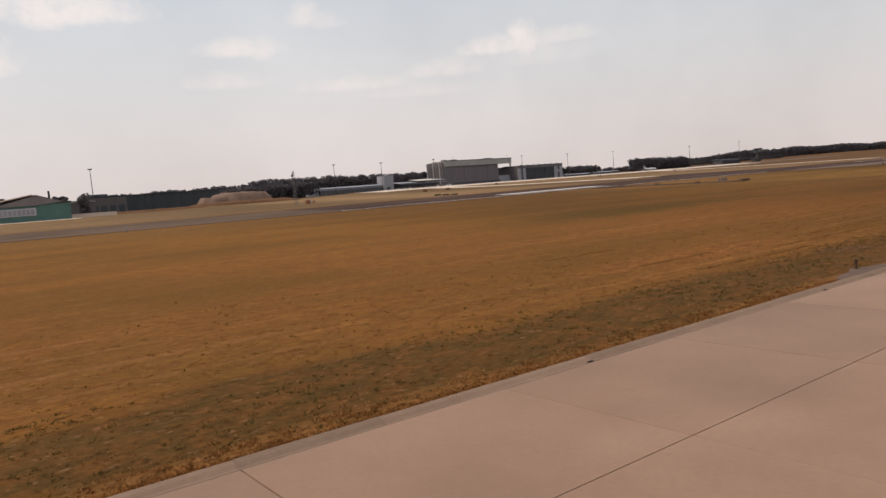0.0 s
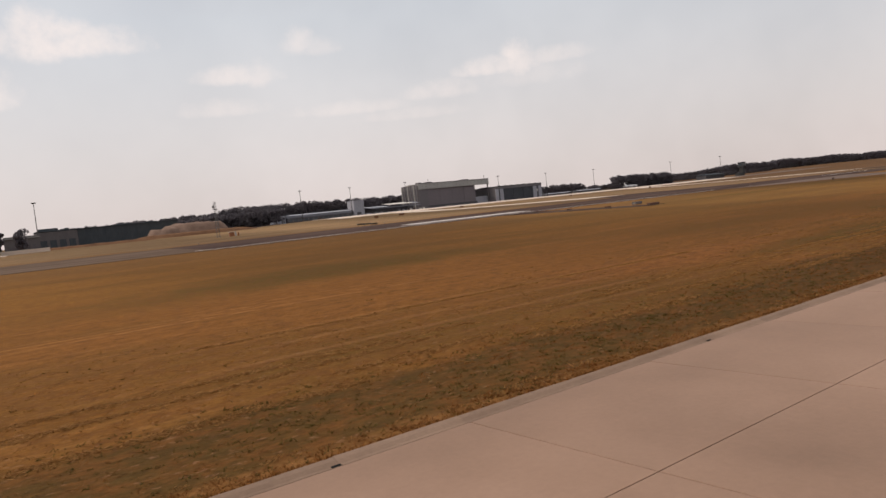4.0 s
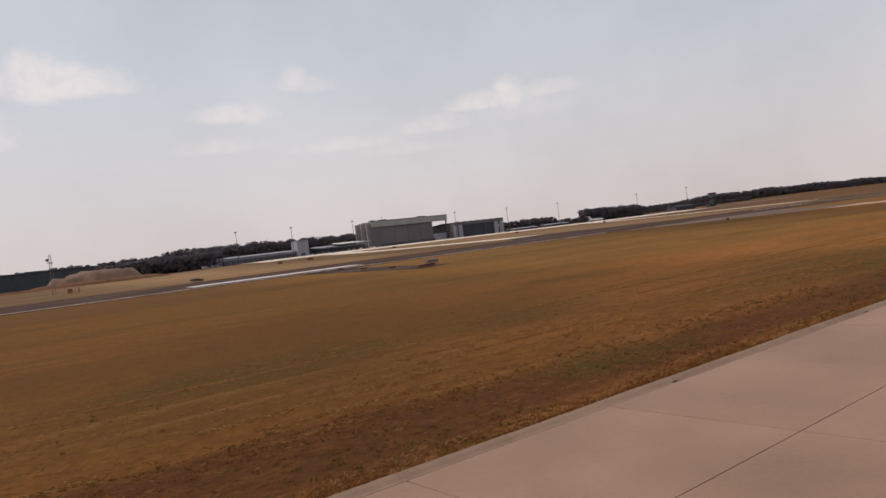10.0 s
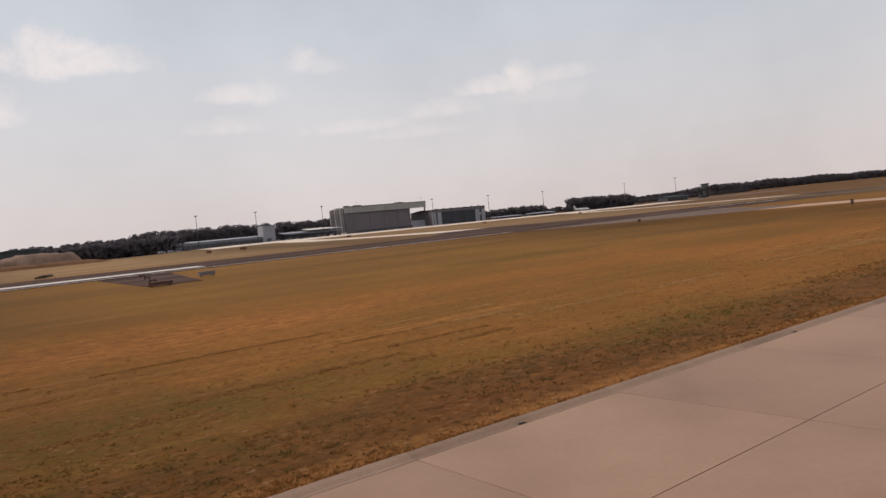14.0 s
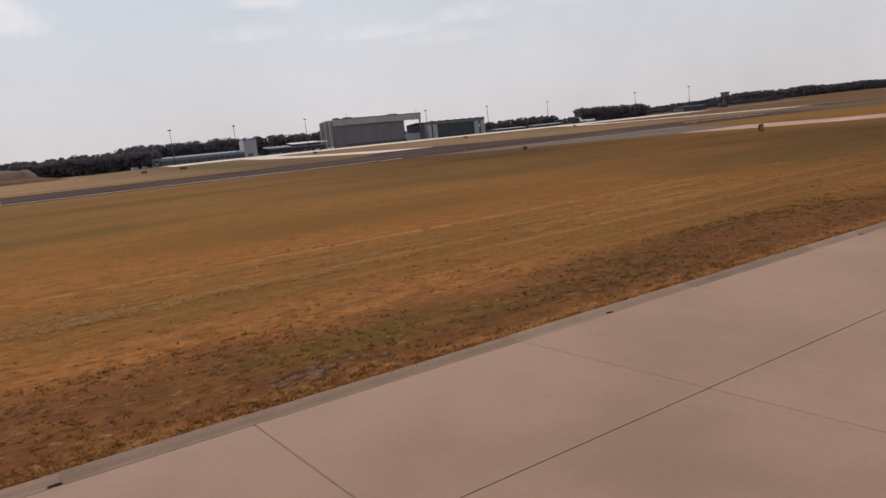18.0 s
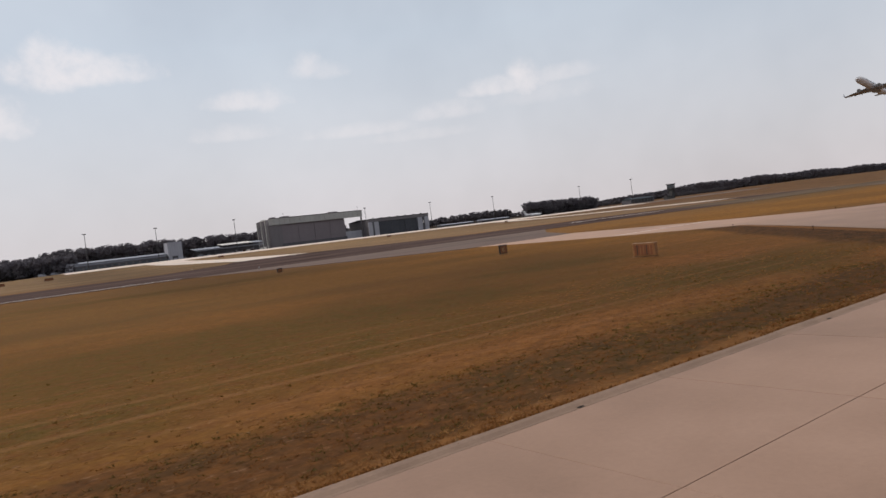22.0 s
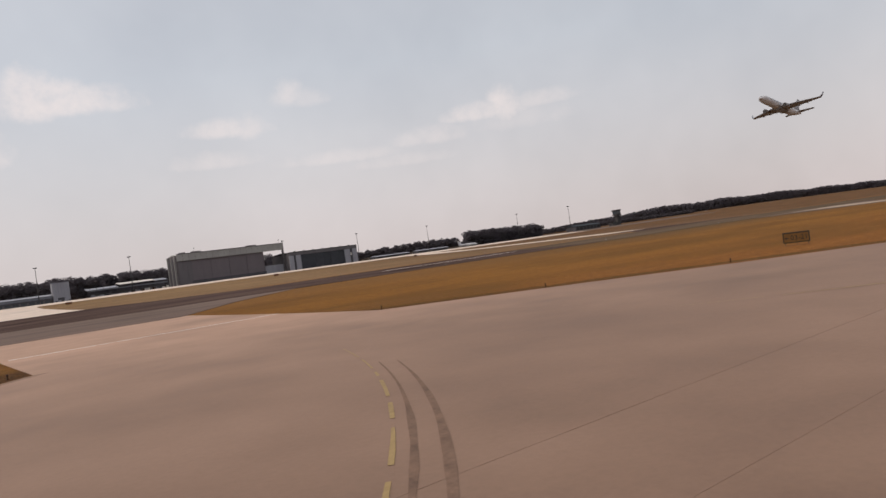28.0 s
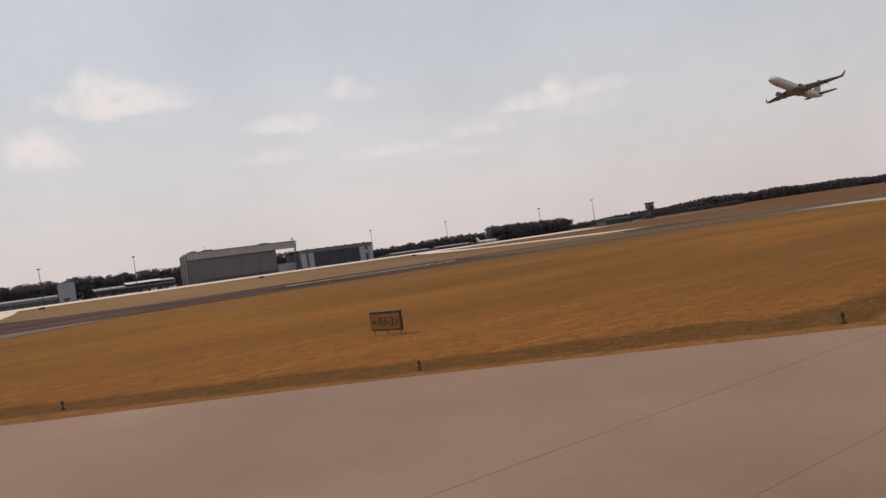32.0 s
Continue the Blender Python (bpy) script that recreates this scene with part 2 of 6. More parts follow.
DOOR_DARK = material("dark_hangar_door", ((0.035, 0.037, 0.045), (0.05, 0.052, 0.06)), 5.0, 1.5, 0.45, bump=0.05, grain=0.12, random_tint=0.1)
WHITE_WALL = material("white_cladding", ((0.31, 0.30, 0.325), (0.37, 0.36, 0.385)), 5.0, 1.5, 0.5, bump=0.05, grain=0.06, stretch=(1, 1, 0.3))
DARK_WALL = material("dark_wall", ((0.075, 0.07, 0.075), (0.11, 0.10, 0.105)), 4.0, 2.0, 0.7, bump=0.05, grain=0.15)
ROOF_GREY = material("roof_sheet", ((0.20, 0.20, 0.225), (0.25, 0.25, 0.28)), 6.0, 1.5, 0.45, bump=0.05, grain=0.08)
ROOF_DARK = material("dark_roof", ((0.06, 0.055, 0.055), (0.09, 0.085, 0.08)), 3.0, 2.0, 0.8, bump=0.1, grain=0.2, gloss=0.0)
HALL_DARK = material("dark_green_cladding", ((0.054, 0.062, 0.070), (0.072, 0.080, 0.088)), 6.0, 1.0, 0.8, bump=0.05, grain=0.15, stretch=(1, 1, 0.3), gloss=0.0)
HALL_GREY = material("grey_cladding", ((0.105, 0.096, 0.100), (0.130, 0.118, 0.120)), 6.0, 1.0, 0.8, bump=0.05, grain=0.12, stretch=(1, 1, 0.3), gloss=0.05)
GREEN_WALL = material("green_cladding", ((0.055, 0.122, 0.108), (0.068, 0.148, 0.130)), 4.0, 2.0, 0.55, bump=0.05, grain=0.1, stretch=(1, 1, 0.3))
STEEL = material("galvanised_steel", ((0.10, 0.095, 0.095), (0.14, 0.135, 0.13)), 1.5, 6.0, 0.6, metal=0.2, bump=0.05, grain=0.1)
DARK_STEEL = material("dark_steel", ((0.03, 0.028, 0.027), (0.05, 0.046, 0.043)), 0.5, 20, 0.55, metal=0.2, bump=0.1)
RED_PAINT = material("red_paint", ((0.40, 0.05, 0.03), (0.48, 0.07, 0.04)), 1.0, 8.0, 0.5, bump=0.05, grain=0.1)
ORANGE = material("orange_paint", ((0.22, 0.075, 0.03), (0.30, 0.11, 0.04)), 1.0, 8.0, 0.5, bump=0.05, grain=0.15)
SLOPE_LAMP = material("dark_red_paint", ((0.085, 0.032, 0.02), (0.13, 0.05, 0.03)), 1.0, 8.0, 0.6, bump=0.05, grain=0.15)
SIGN_YELLOW = material("sign_yellow", ((0.140, 0.066, 0.014), (0.175, 0.084, 0.018)), 0.5, 12.0, 0.45, bump=0.03, grain=0.08)
SIGN_BROWN = material("sign_amber_back", ((0.135, 0.045, 0.016), (0.18, 0.064, 0.021)), 0.6, 10.0, 0.55, bump=0.05, grain=0.15)
SIGN_SHELL = material("sign_amber_shell", ((0.20, 0.085, 0.030), (0.25, 0.11, 0.036)), 0.6, 10.0, 0.55, bump=0.05, grain=0.15)
# paler amber for the sign's top: sunlight put into the colour
SIGN_TOP = material("sunlit_sign_top", ((0.28, 0.165, 0.09), (0.36, 0.22, 0.13)), 0.6, 10.0, 0.6, bump=0.05, grain=0.15)
SIGN_DARK = material("sign_black", ((0.02, 0.015, 0.012), (0.035, 0.026, 0.02)), 0.4, 15.0, 0.55, bump=0.04)
SAND = material("sand_heap", ((0.160, 0.102, 0.076), (0.202, 0.132, 0.100), (0.238, 0.160, 0.122)), 6.0, 1.5, 0.95, bump=0.6, grain=0.2)
BANK = material("scrubby_bank", ((0.045, 0.036, 0.03), (0.07, 0.055, 0.042)), 5.0, 1.5, 0.98, bump=0.6, grain=0.3, gloss=0.0)
EARTH = material("brown_earth", ((0.14, 0.075, 0.045), (0.20, 0.11, 0.065)), 4.0, 2.5, 0.95, bump=0.5, grain=0.3, gloss=0.0)
STRAW_CLOD = material("straw_clods", ((0.16, 0.08, 0.03), (0.26, 0.15, 0.07)), 0.6, 20, 0.95, bump=0.3, grain=0.3, gloss=0.0)
# leaf colour lifted to purple-grey: distance haze put into the base colour
HAZED_LEAF = material("hazed_foliage", ((0.160, 0.144, 0.160), (0.170, 0.153, 0.166), (0.182, 0.164, 0.172)), 9.0, 0.5, 0.9, bump=0, grain=0.14, gloss=0.0)
RUST = material("dark_rust", ((0.045, 0.025, 0.018), (0.075, 0.042, 0.028)), 0.3, 25, 0.85, bump=0.2)
BARK = material("bark", ((0.06, 0.045, 0.035), (0.10, 0.08, 0.06)), 0.8, 8.0, 0.9, bump=0.4, grain=0.3)
JET_WHITE = material("aircraft_white", ((0.50, 0.48, 0.48), (0.58, 0.56, 0.56)), 3.0, 3.0, 0.3, bump=0, grain=0.02)
JET_BRIGHT = material("aircraft_bright_white", ((0.70, 0.68, 0.68), (0.78, 0.76, 0.75)), 3.0, 3.0, 0.3, bump=0, grain=0.02)
JET_GREY = material("aircraft_grey", ((0.21, 0.20, 0.205), (0.26, 0.25, 0.255)), 3.0, 3.0, 0.35, bump=0, grain=0.03)
JET_DARK = material("aircraft_dark", ((0.11, 0.115, 0.15), (0.14, 0.145, 0.18)), 3.0, 3.0, 0.35, bump=0, grain=0.03)
RUBBER = material("black_rubber", ((0.02, 0.02, 0.02), (0.03, 0.03, 0.03)), 0.5, 20, 0.95, bump=0.05, gloss=0.0)
BLUE_LENS = glass("blue_lens", (0.02, 0.013, 0.015), 0.85)
LAMP_GLASS = glass("lamp_glass", (0.22, 0.21, 0.20), 0.3)
WINDOW_GLASS = glass("window_glass")


# greener hollows and rust-coloured dry patches of the field: x, y, half length, half width
GREEN_SPOTS = ((180, 89, 34, 6), (235, 93, 30, 7), (172, 50, 13, 6), (122, 33, 8, 4), (107, 21.5, 6, 3), (218, 18.5, 6, 3), (251, 36, 9, 6), (230, 29, 12, 5), (54, 46, 16, 8), (176.5, 11.1, 4, 1.1), (101, 11.5, 4, 1.4), (146, 12.5, 5, 1.5), (224, 27, 24, 11), (73, 16, 12, 4), (96, 22, 9, 4), (127, 15, 12, 5), (247, 19, 11, 7))
DRY_SPOTS = ((136, 31, 14, 4), (114, 20, 9, 2.6), (110, 13.2, 7, 1.6), (103, 17.3, 7, 1.8), (102, 9.3, 9, 0.7), (177, 14, 10, 2.2), (233, 14.5, 14, 2.2), (251, 13.5, 4, 2.6), (24, 16.4, 7, 1.6), (252, 24, 6, 4), (60, 20, 12, 3))


def grass_material(name, blades=False):
    """Parched grass: straw, rust-brown and greener patches, mown in swathes along the taxiway."""
    m = bpy.data.materials.new(name)
    m.use_nodes = True
    nt = m.node_tree
    bsdf = nt.nodes["Principled BSDF"]
    geo = nt.nodes.new("ShaderNodeNewGeometry")

    def noise_of(scale, stretch=(1, 1, 1), detail=5.0, roughness=0.6):
        mp = nt.nodes.new("ShaderNodeMapping")
        mp.inputs["Scale"].default_value = stretch
        nt.links.new(geo.outputs["Position"], mp.inputs["Vector"])
        n = nt.nodes.new("ShaderNodeTexNoise")
        n.inputs["Scale"].default_value, n.inputs["Detail"].default_value, n.inputs["Roughness"].default_value = scale, detail, roughness
        nt.links.new(mp.outputs["Vector"], n.inputs["Vector"])
        return n.outputs["Fac"]

    def ranged(v, a, b, c=0.0, d=1.0):
        r = nt.nodes.new("ShaderNodeMapRange")
        r.interpolation_type = "SMOOTHSTEP"
        for k, x in (("From Min", a), ("From Max", b), ("To Min", c), ("To Max", d)):
            r.inputs[k].default_value = x
        nt.links.new(v, r.inputs["Value"])
        return r.outputs["Result"]

    def mixed(f, a, b):
        x = nt.nodes.new("ShaderNodeMix")
        x.data_type = "RGBA"
        nt.links.new(f, x.inputs["Factor"])
        for key, v in (("A", a), ("B", b)):
            if isinstance(v, tuple):
                x.inputs[key].default_value = (*v, 1)
            else:
                nt.links.new(v, x.inputs[key])
        return x.outputs["Result"]

    swathe = ranged(noise_of(0.55, (0.03, 1, 1), 4.0, 0.55), 0.12, 0.88)
    lines = ranged(noise_of(1.5, (0.012, 1, 1), 3.0, 0.5), 0.56, 0.72)
    patch = ranged(noise_of(0.05, (0.45, 1, 1), 6.0, 0.68), 0.40, 0.62)
    tuft = ranged(noise_of(1.7, (0.7, 1, 1), 6.0, 0.7), 0.30, 0.62)
    straw = mixed(swathe, (0.184, 0.076, 0.0145), (0.235, 0.102, 0.0200))
    lined = mixed(lines, straw, (0.300, 0.138, 0.034))
    outer = nt.nodes.new("ShaderNodeSeparateXYZ")
    nt.links.new(geo.outputs["Position"], outer.inputs["Vector"])
    lined = mixed(ranged(outer.outputs["Y"], 26.0, 62.0, 0.0, 0.65), lined, mixed(swathe, (0.190, 0.092, 0.0125), (0.245, 0.124, 0.0180)))
    green = mixed(patch, lined, (0.134, 0.068, 0.0130))
    sep = nt.nodes.new("ShaderNodeSeparateXYZ")
    nt.links.new(geo.outputs["Position"], sep.inputs["Vector"])
    shift = nt.nodes.new("ShaderNodeTexNoise")
    shift.inputs["Scale"].default_value, shift.inputs["Detail"].default_value = 0.25, 5.0
    nt.links.new(geo.outputs["Position"], shift.inputs["Vector"])

    def vec(op, a, c):
        n = nt.nodes.new("ShaderNodeVectorMath")
        n.operation = op
        nt.links.new(a, n.inputs[0])
        if isinstance(c, tuple):
            n.inputs[1].default_value = c
        else:
            nt.links.new(c, n.inputs[1])
        return n
    wander = vec("MULTIPLY", vec("SUBTRACT", shift.outputs["Color"], (0.5, 0.5, 0.5)).outputs[0], (1.6, 1.6, 0)).outputs[0]

    def spots(rows):
        total = None
        for x, y, rx, ry in rows:
            d = vec("MULTIPLY", vec("SUBTRACT", geo.outputs["Position"], (x, y, 0)).outputs[0], (1 / rx, 1 / ry, 0)).outputs[0]
            ln = nt.nodes.new("ShaderNodeVectorMath")
            ln.operation = "LENGTH"
            nt.links.new(vec("ADD", d, wander).outputs[0], ln.inputs[0])
            one = ranged(ln.outputs["Value"], 0.25, 1.25, 1.0, 0.0)
            total = one if total is None else sums("MAXIMUM", total, one)
        return total

    def sums(op, a, c):
        n = nt.nodes.new("ShaderNodeMath")
        n.operation = op
        for k, v in enumerate((a, c)):
            if isinstance(v, (int, float)):
                n.inputs[k].default_value = v
            else:
                nt.links.new(v, n.inputs[k])
        return n.outputs[0]

    # the paved edge runs straight and flares at the crossing
    flare = sums("MINIMUM", sums("MULTIPLY", sums("SUBTRACT", sep.outputs["X"], 254.4), 1.03), sums("MULTIPLY", sums("SUBTRACT", 349.3, sep.outputs["X"]), 0.89))
    flare = sums("MULTIPLY", flare, sums("GREATER_THAN", sep.outputs["Y"], 0.0))
    # both edges of the taxiway have the same verge
    across = sums("SUBTRACT", sums("ABSOLUTE", sums("ADD", sep.outputs["Y"], 2.55), 0.0), 2.55)
    off_edge = sums("SUBTRACT", across, sums("MINIMUM", sums("MAXIMUM", flare, 0.0), 34.5))

    def from_edge(amount, scale):
        wob = nt.nodes.new("ShaderNodeMath")
        wob.operation = "MULTIPLY_ADD"
        nt.links.new(noise_of(scale, (0.35, 1, 1), 5.0, 0.65), wob.inputs[0])
        wob.inputs[1].default_value = amount
        nt.links.new(off_edge, wob.inputs[2])
        return wob.outputs[0]

    # unmown rust-brown strip beside the pavement, with a paler fringe against the gutter
    verge = ranged(from_edge(-6.0, 0.22), 9.2, 10.3, 0.9, 0.0)
    # darker band along the crossing's flare: shade put into the grass colour
    flare_shade = sums("MULTIPLY", ranged(sep.outputs["X"], 251.0, 257.0), ranged(sep.outputs["X"], 288.0, 296.0, 1.0, 0.0))
    fringe = ranged(from_edge(-1.6, 0.9), 8.35, 8.95, 0.8, 0.0)
    rusty = mixed(patch, mixed(swathe, (0.080, 0.029, 0.0105), (0.118, 0.043, 0.0145)), (0.058, 0.034, 0.0105))
    old_turf = sums("SUBTRACT", ranged(sep.outputs["X"], 45.0, 95.0), ranged(sep.outputs["X"], 300.0, 330.0))
    rusty = mixed(old_turf, mixed(swathe, (0.060, 0.036, 0.0088), (0.078, 0.047, 0.0118)), rusty)
    brown = mixed(verge, green, rusty)
    brown = mixed(sums("MULTIPLY", sums("MULTIPLY", flare_shade, ranged(from_edge(-6.0, 0.22), 11.0, 13.5, 0.85, 0.0)), ranged(off_edge, 1.0, 4.0)), brown, (0.036, 0.022, 0.0085))
    brown = mixed(fringe, brown, (0.225, 0.105, 0.028))
    # paler, bleached grass beyond the runway
    beyond = ranged(sums("ADD", sep.outputs["Y"], sums("MULTIPLY", noise_of(0.03), 30.0)), 185.0, 235.0, 0.0, 0.85)
    beyond = sums("MULTIPLY", beyond, ranged(sep.outputs["X"], 560.0, 760.0, 1.0, 0.0))
    scrub = sums("MULTIPLY", ranged(sep.outputs["X"], 370.0, 600.0), ranged(sep.outputs["Y"], 182.0, 215.0, 0.0, 0.85))
    brown = mixed(beyond, brown, mixed(patch, mixed(swathe, (0.195, 0.138, 0.058), (0.238, 0.172, 0.076)), (0.145, 0.104, 0.045)))
    olive = sums("MULTIPLY", ranged(sep.outputs["Y"], 78.0, 112.0, 0.0, 0.6), ranged(sep.outputs["Y"], 134.0, 150.0, 1.0, 0.0))
    brown = mixed(olive, brown, (0.180, 0.098, 0.027))
    mossy = sums("MULTIPLY", ranged(sep.outputs["X"], 330.0, 460.0), sums("MULTIPLY", ranged(sep.outputs["Y"], 88.0, 128.0, 0.0, 0.8), ranged(sep.outputs["Y"], 140.0, 160.0, 1.0, 0.0)))
    dull = sums("MULTIPLY", sums("MULTIPLY", ranged(sep.outputs["X"], 85.0, 125.0), ranged(sep.outputs["X"], 215.0, 270.0, 1.0, 0.0)), sums("MULTIPLY", ranged(sep.outputs["Y"], 30.0, 55.0, 0.0, 0.55), ranged(sep.outputs["Y"], 120.0, 136.0, 1.0, 0.0)))
    brown = mixed(dull, brown, mixed(patch, (0.138, 0.084, 0.021), (0.100, 0.066, 0.018)))
    brown = mixed(mossy, brown, (0.084, 0.062, 0.024))
    brown = mixed(scrub, brown, mixed(patch, (0.100, 0.066, 0.031), (0.066, 0.045, 0.023)))
    brown = mixed(sums("MULTIPLY", spots(GREEN_SPOTS), 0.8), brown, (0.080, 0.056, 0.0095))
    brown = mixed(sums("MULTIPLY", spots(DRY_SPOTS), 0.65), brown, mixed(tuft, (0.190, 0.070, 0.017), (0.265, 0.108, 0.026)))
    dark = mixed(tuft, mixed(beyond, (0.136, 0.058, 0.0135), (0.21, 0.122, 0.052)), brown)
    # thin windrows of pale hay left by the mower
    wave = sums("ADD", sums("MULTIPLY", sep.outputs["Y"], 2.95), sums("MULTIPLY", noise_of(0.12, (0.15, 1, 1), 3.0), 3.0))
    crest = ranged(sums("SINE", wave, 0.0), 0.72, 1.0)
    row = sums("MULTIPLY", sums("MULTIPLY", crest, ranged(noise_of(0.09, (0.5, 1, 1), 4.0), 0.42, 0.66, 0.0, 0.27)), sums("MULTIPLY", ranged(off_edge, 13.0, 16.0), ranged(off_edge, 20.0, 30.0, 1.0, 0.0)))
    dark = mixed(row, dark, (0.335, 0.165, 0.060))
    # bleached stalks and specks in the rough strip by the pavement
    specks = sums("MULTIPLY", ranged(noise_of(6.0, (0.6, 1, 1), 3.0, 0.7), 0.60, 0.70, 0.0, 0.6), ranged(off_edge, 16.0, 30.0, 1.0, 0.15))
    dark = mixed(specks, dark, (0.250, 0.138, 0.060))
    gaps = sums("MULTIPLY", ranged(noise_of(3.1, (0.7, 1, 1), 4.0, 0.7), 0.58, 0.70, 0.0, 0.45), ranged(off_edge, 12.0, 22.0, 1.0, 0.2))
    dark = mixed(gaps, dark, (0.062, 0.030, 0.012))
    fine = nt.nodes.new("ShaderNodeVectorMath")
    fine.operation = "SCALE"
    nt.links.new(dark, fine.inputs[0])
    nt.links.new(ranged(noise_of(9.0, (0.6, 1, 1), 5.0, 0.75), 0.3, 0.7, 0.76, 1.24), fine.inputs["Scale"])
    out = fine.outputs["Vector"]
    # lighter and darker stretches of the field along the taxiway
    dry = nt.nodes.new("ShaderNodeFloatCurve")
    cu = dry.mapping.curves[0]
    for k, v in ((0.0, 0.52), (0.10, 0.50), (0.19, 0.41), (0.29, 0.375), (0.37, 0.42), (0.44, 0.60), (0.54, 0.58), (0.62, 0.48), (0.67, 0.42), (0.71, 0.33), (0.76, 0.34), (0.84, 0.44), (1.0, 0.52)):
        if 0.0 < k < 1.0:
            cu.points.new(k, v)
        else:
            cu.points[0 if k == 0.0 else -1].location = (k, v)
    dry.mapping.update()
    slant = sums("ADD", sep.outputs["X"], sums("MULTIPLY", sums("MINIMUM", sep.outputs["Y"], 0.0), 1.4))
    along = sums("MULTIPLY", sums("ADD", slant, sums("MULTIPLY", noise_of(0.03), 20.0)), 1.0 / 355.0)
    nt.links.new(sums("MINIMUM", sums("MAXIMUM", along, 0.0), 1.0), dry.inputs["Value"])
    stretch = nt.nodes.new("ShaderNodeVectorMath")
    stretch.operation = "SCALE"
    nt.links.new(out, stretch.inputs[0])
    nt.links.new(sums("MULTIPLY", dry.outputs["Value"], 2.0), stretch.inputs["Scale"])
    out = vec("MULTIPLY", stretch.outputs["Vector"], (1.08, 1.03, 1.28)).outputs[0]
    if blades:
        isl = nt.nodes.new("ShaderNodeVectorMath")
        isl.operation = "SCALE"
        nt.links.new(out, isl.inputs[0])
        nt.links.new(ranged(geo.outputs["Random Per Island"], 0.0, 1.0, 1.15, 1.8), isl.inputs["Scale"])
        out = isl.outputs["Vector"]
    nt.links.new(out, bsdf.inputs["Base Color"])
    bsdf.inputs["Roughness"].default_value = 0.95
    bsdf.inputs["Specular IOR Level"].default_value = 0.05
    if not blades:
        bp = nt.nodes.new("ShaderNodeBump")
        bp.inputs["Strength"].default_value, bp.inputs["Distance"].default_value = 0.4, 0.10
        nt.links.new(noise_of(5.0, (0.7, 1, 1), 6.0, 0.75), bp.inputs["Height"])
        nt.links.new(bp.outputs["Normal"], bsdf.inputs["Normal"])
    return m


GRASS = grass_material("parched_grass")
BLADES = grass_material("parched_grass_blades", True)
let_light_through(BLADES, 0.5)
let_light_through(HAZED_LEAF, 0.68)


# ---- builders ----
def gz(x, y):
    """Height of the land: flat by the taxiway, rising gently towards the hangars."""
    u = max(y - 50.0, 0.0)
    v = min(u, 900.0)
    e = min(max(x - 600.0, 0.0), 1500.0)
    side = min(max((x - 180.0) / 80.0, 0.0), 1.0)
    crest = 1.8 * side * math.exp(-((y - 480.0) / 60.0) ** 2)      # the apron's front edge stands a little proud
    return 0.0175 * v * v / (v + 60) + 0.0095 * e * e / (e + 150) * v / (v + 200) + crest


def bm_box(x0, x1, y0, y1, z0, z1, bevel=0.0, bm=None):
    bm = bm or bmesh.new()
    r = bmesh.ops.create_cube(bm, size=1.0, matrix=Matrix.Translation(((x0 + x1) / 2, (y0 + y1) / 2, (z0 + z1) / 2)) @ Matrix.Diagonal((x1 - x0, y1 - y0, z1 - z0, 1)))
    if bevel:
        es = {e for v in r["verts"] for e in v.link_edges}
        bmesh.ops.bevel(bm, geom=list(es), offset=bevel, segments=1, affect="EDGES")
    return bm


def bm_tube(p, q, r0, r1=None, n=10, bm=None):
    bm = bm or bmesh.new()
    p, q = Vector(p), Vector(q)
    d = q - p
    m = Matrix.Translation((p + q) / 2) @ d.to_track_quat("Z", "Y").to_matrix().to_4x4()
    bmesh.ops.create_cone(bm, cap_ends=True, segments=n, radius1=r0, radius2=r0 if r1 is None else r1, depth=d.length, matrix=m)
    return bm


def bm_prism(poly, axis, a, b, bm=None):
    """A polygon in the plane across the axis ('x': (y, z), 'y': (x, z), 'z': (x, y)), drawn out from a to b."""
    bm = bm or bmesh.new()

    def place(u, v, w):
        return {"x": (w, u, v), "y": (u, w, v), "z": (u, v, w)}[axis]
    lo = [bm.verts.new(place(u, v, a)) for u, v in poly]
    hi = [bm.verts.new(place(u, v, b)) for u, v in poly]
    n = len(poly)
    bm.faces.new(lo)
    bm.faces.new(hi)
    for i in range(n):
        bm.faces.new((lo[i], lo[(i + 1) % n], hi[(i + 1) % n], hi[i]))
    bmesh.ops.recalc_face_normals(bm, faces=bm.faces[:])
    return bm


def mesh_of(name, bm, mat, smooth=False):
    me = bpy.data.meshes.new(name)
    bm.to_mesh(me)
    bm.free()
    me.materials.append(mat)
    if smooth:
        me.polygons.foreach_set("use_smooth", [True] * len(me.polygons))
    return me


def part(name, bm, mat, parent=None, label="", smooth=False):
    ob = new(name, mesh_of(name, bm, mat, smooth))
    ob.parent = parent
    if label:
        ob["label"] = label
    return ob


def piece(name, me, parent, loc=(0, 0, 0), rz=0.0):
    ob = new(name, me)
    ob.parent = parent
    ob.location = loc
    ob.rotation_euler[2] = rz
    return ob


def thing(name, loc, label, category, group="", kind="", rz=0.0):
    ob = new(name)
    ob.empty_display_size = 0.3
    ob.matrix_basis = pose(*loc, 0, 0, rz)
    return tagged(ob, label, category, group, kind)


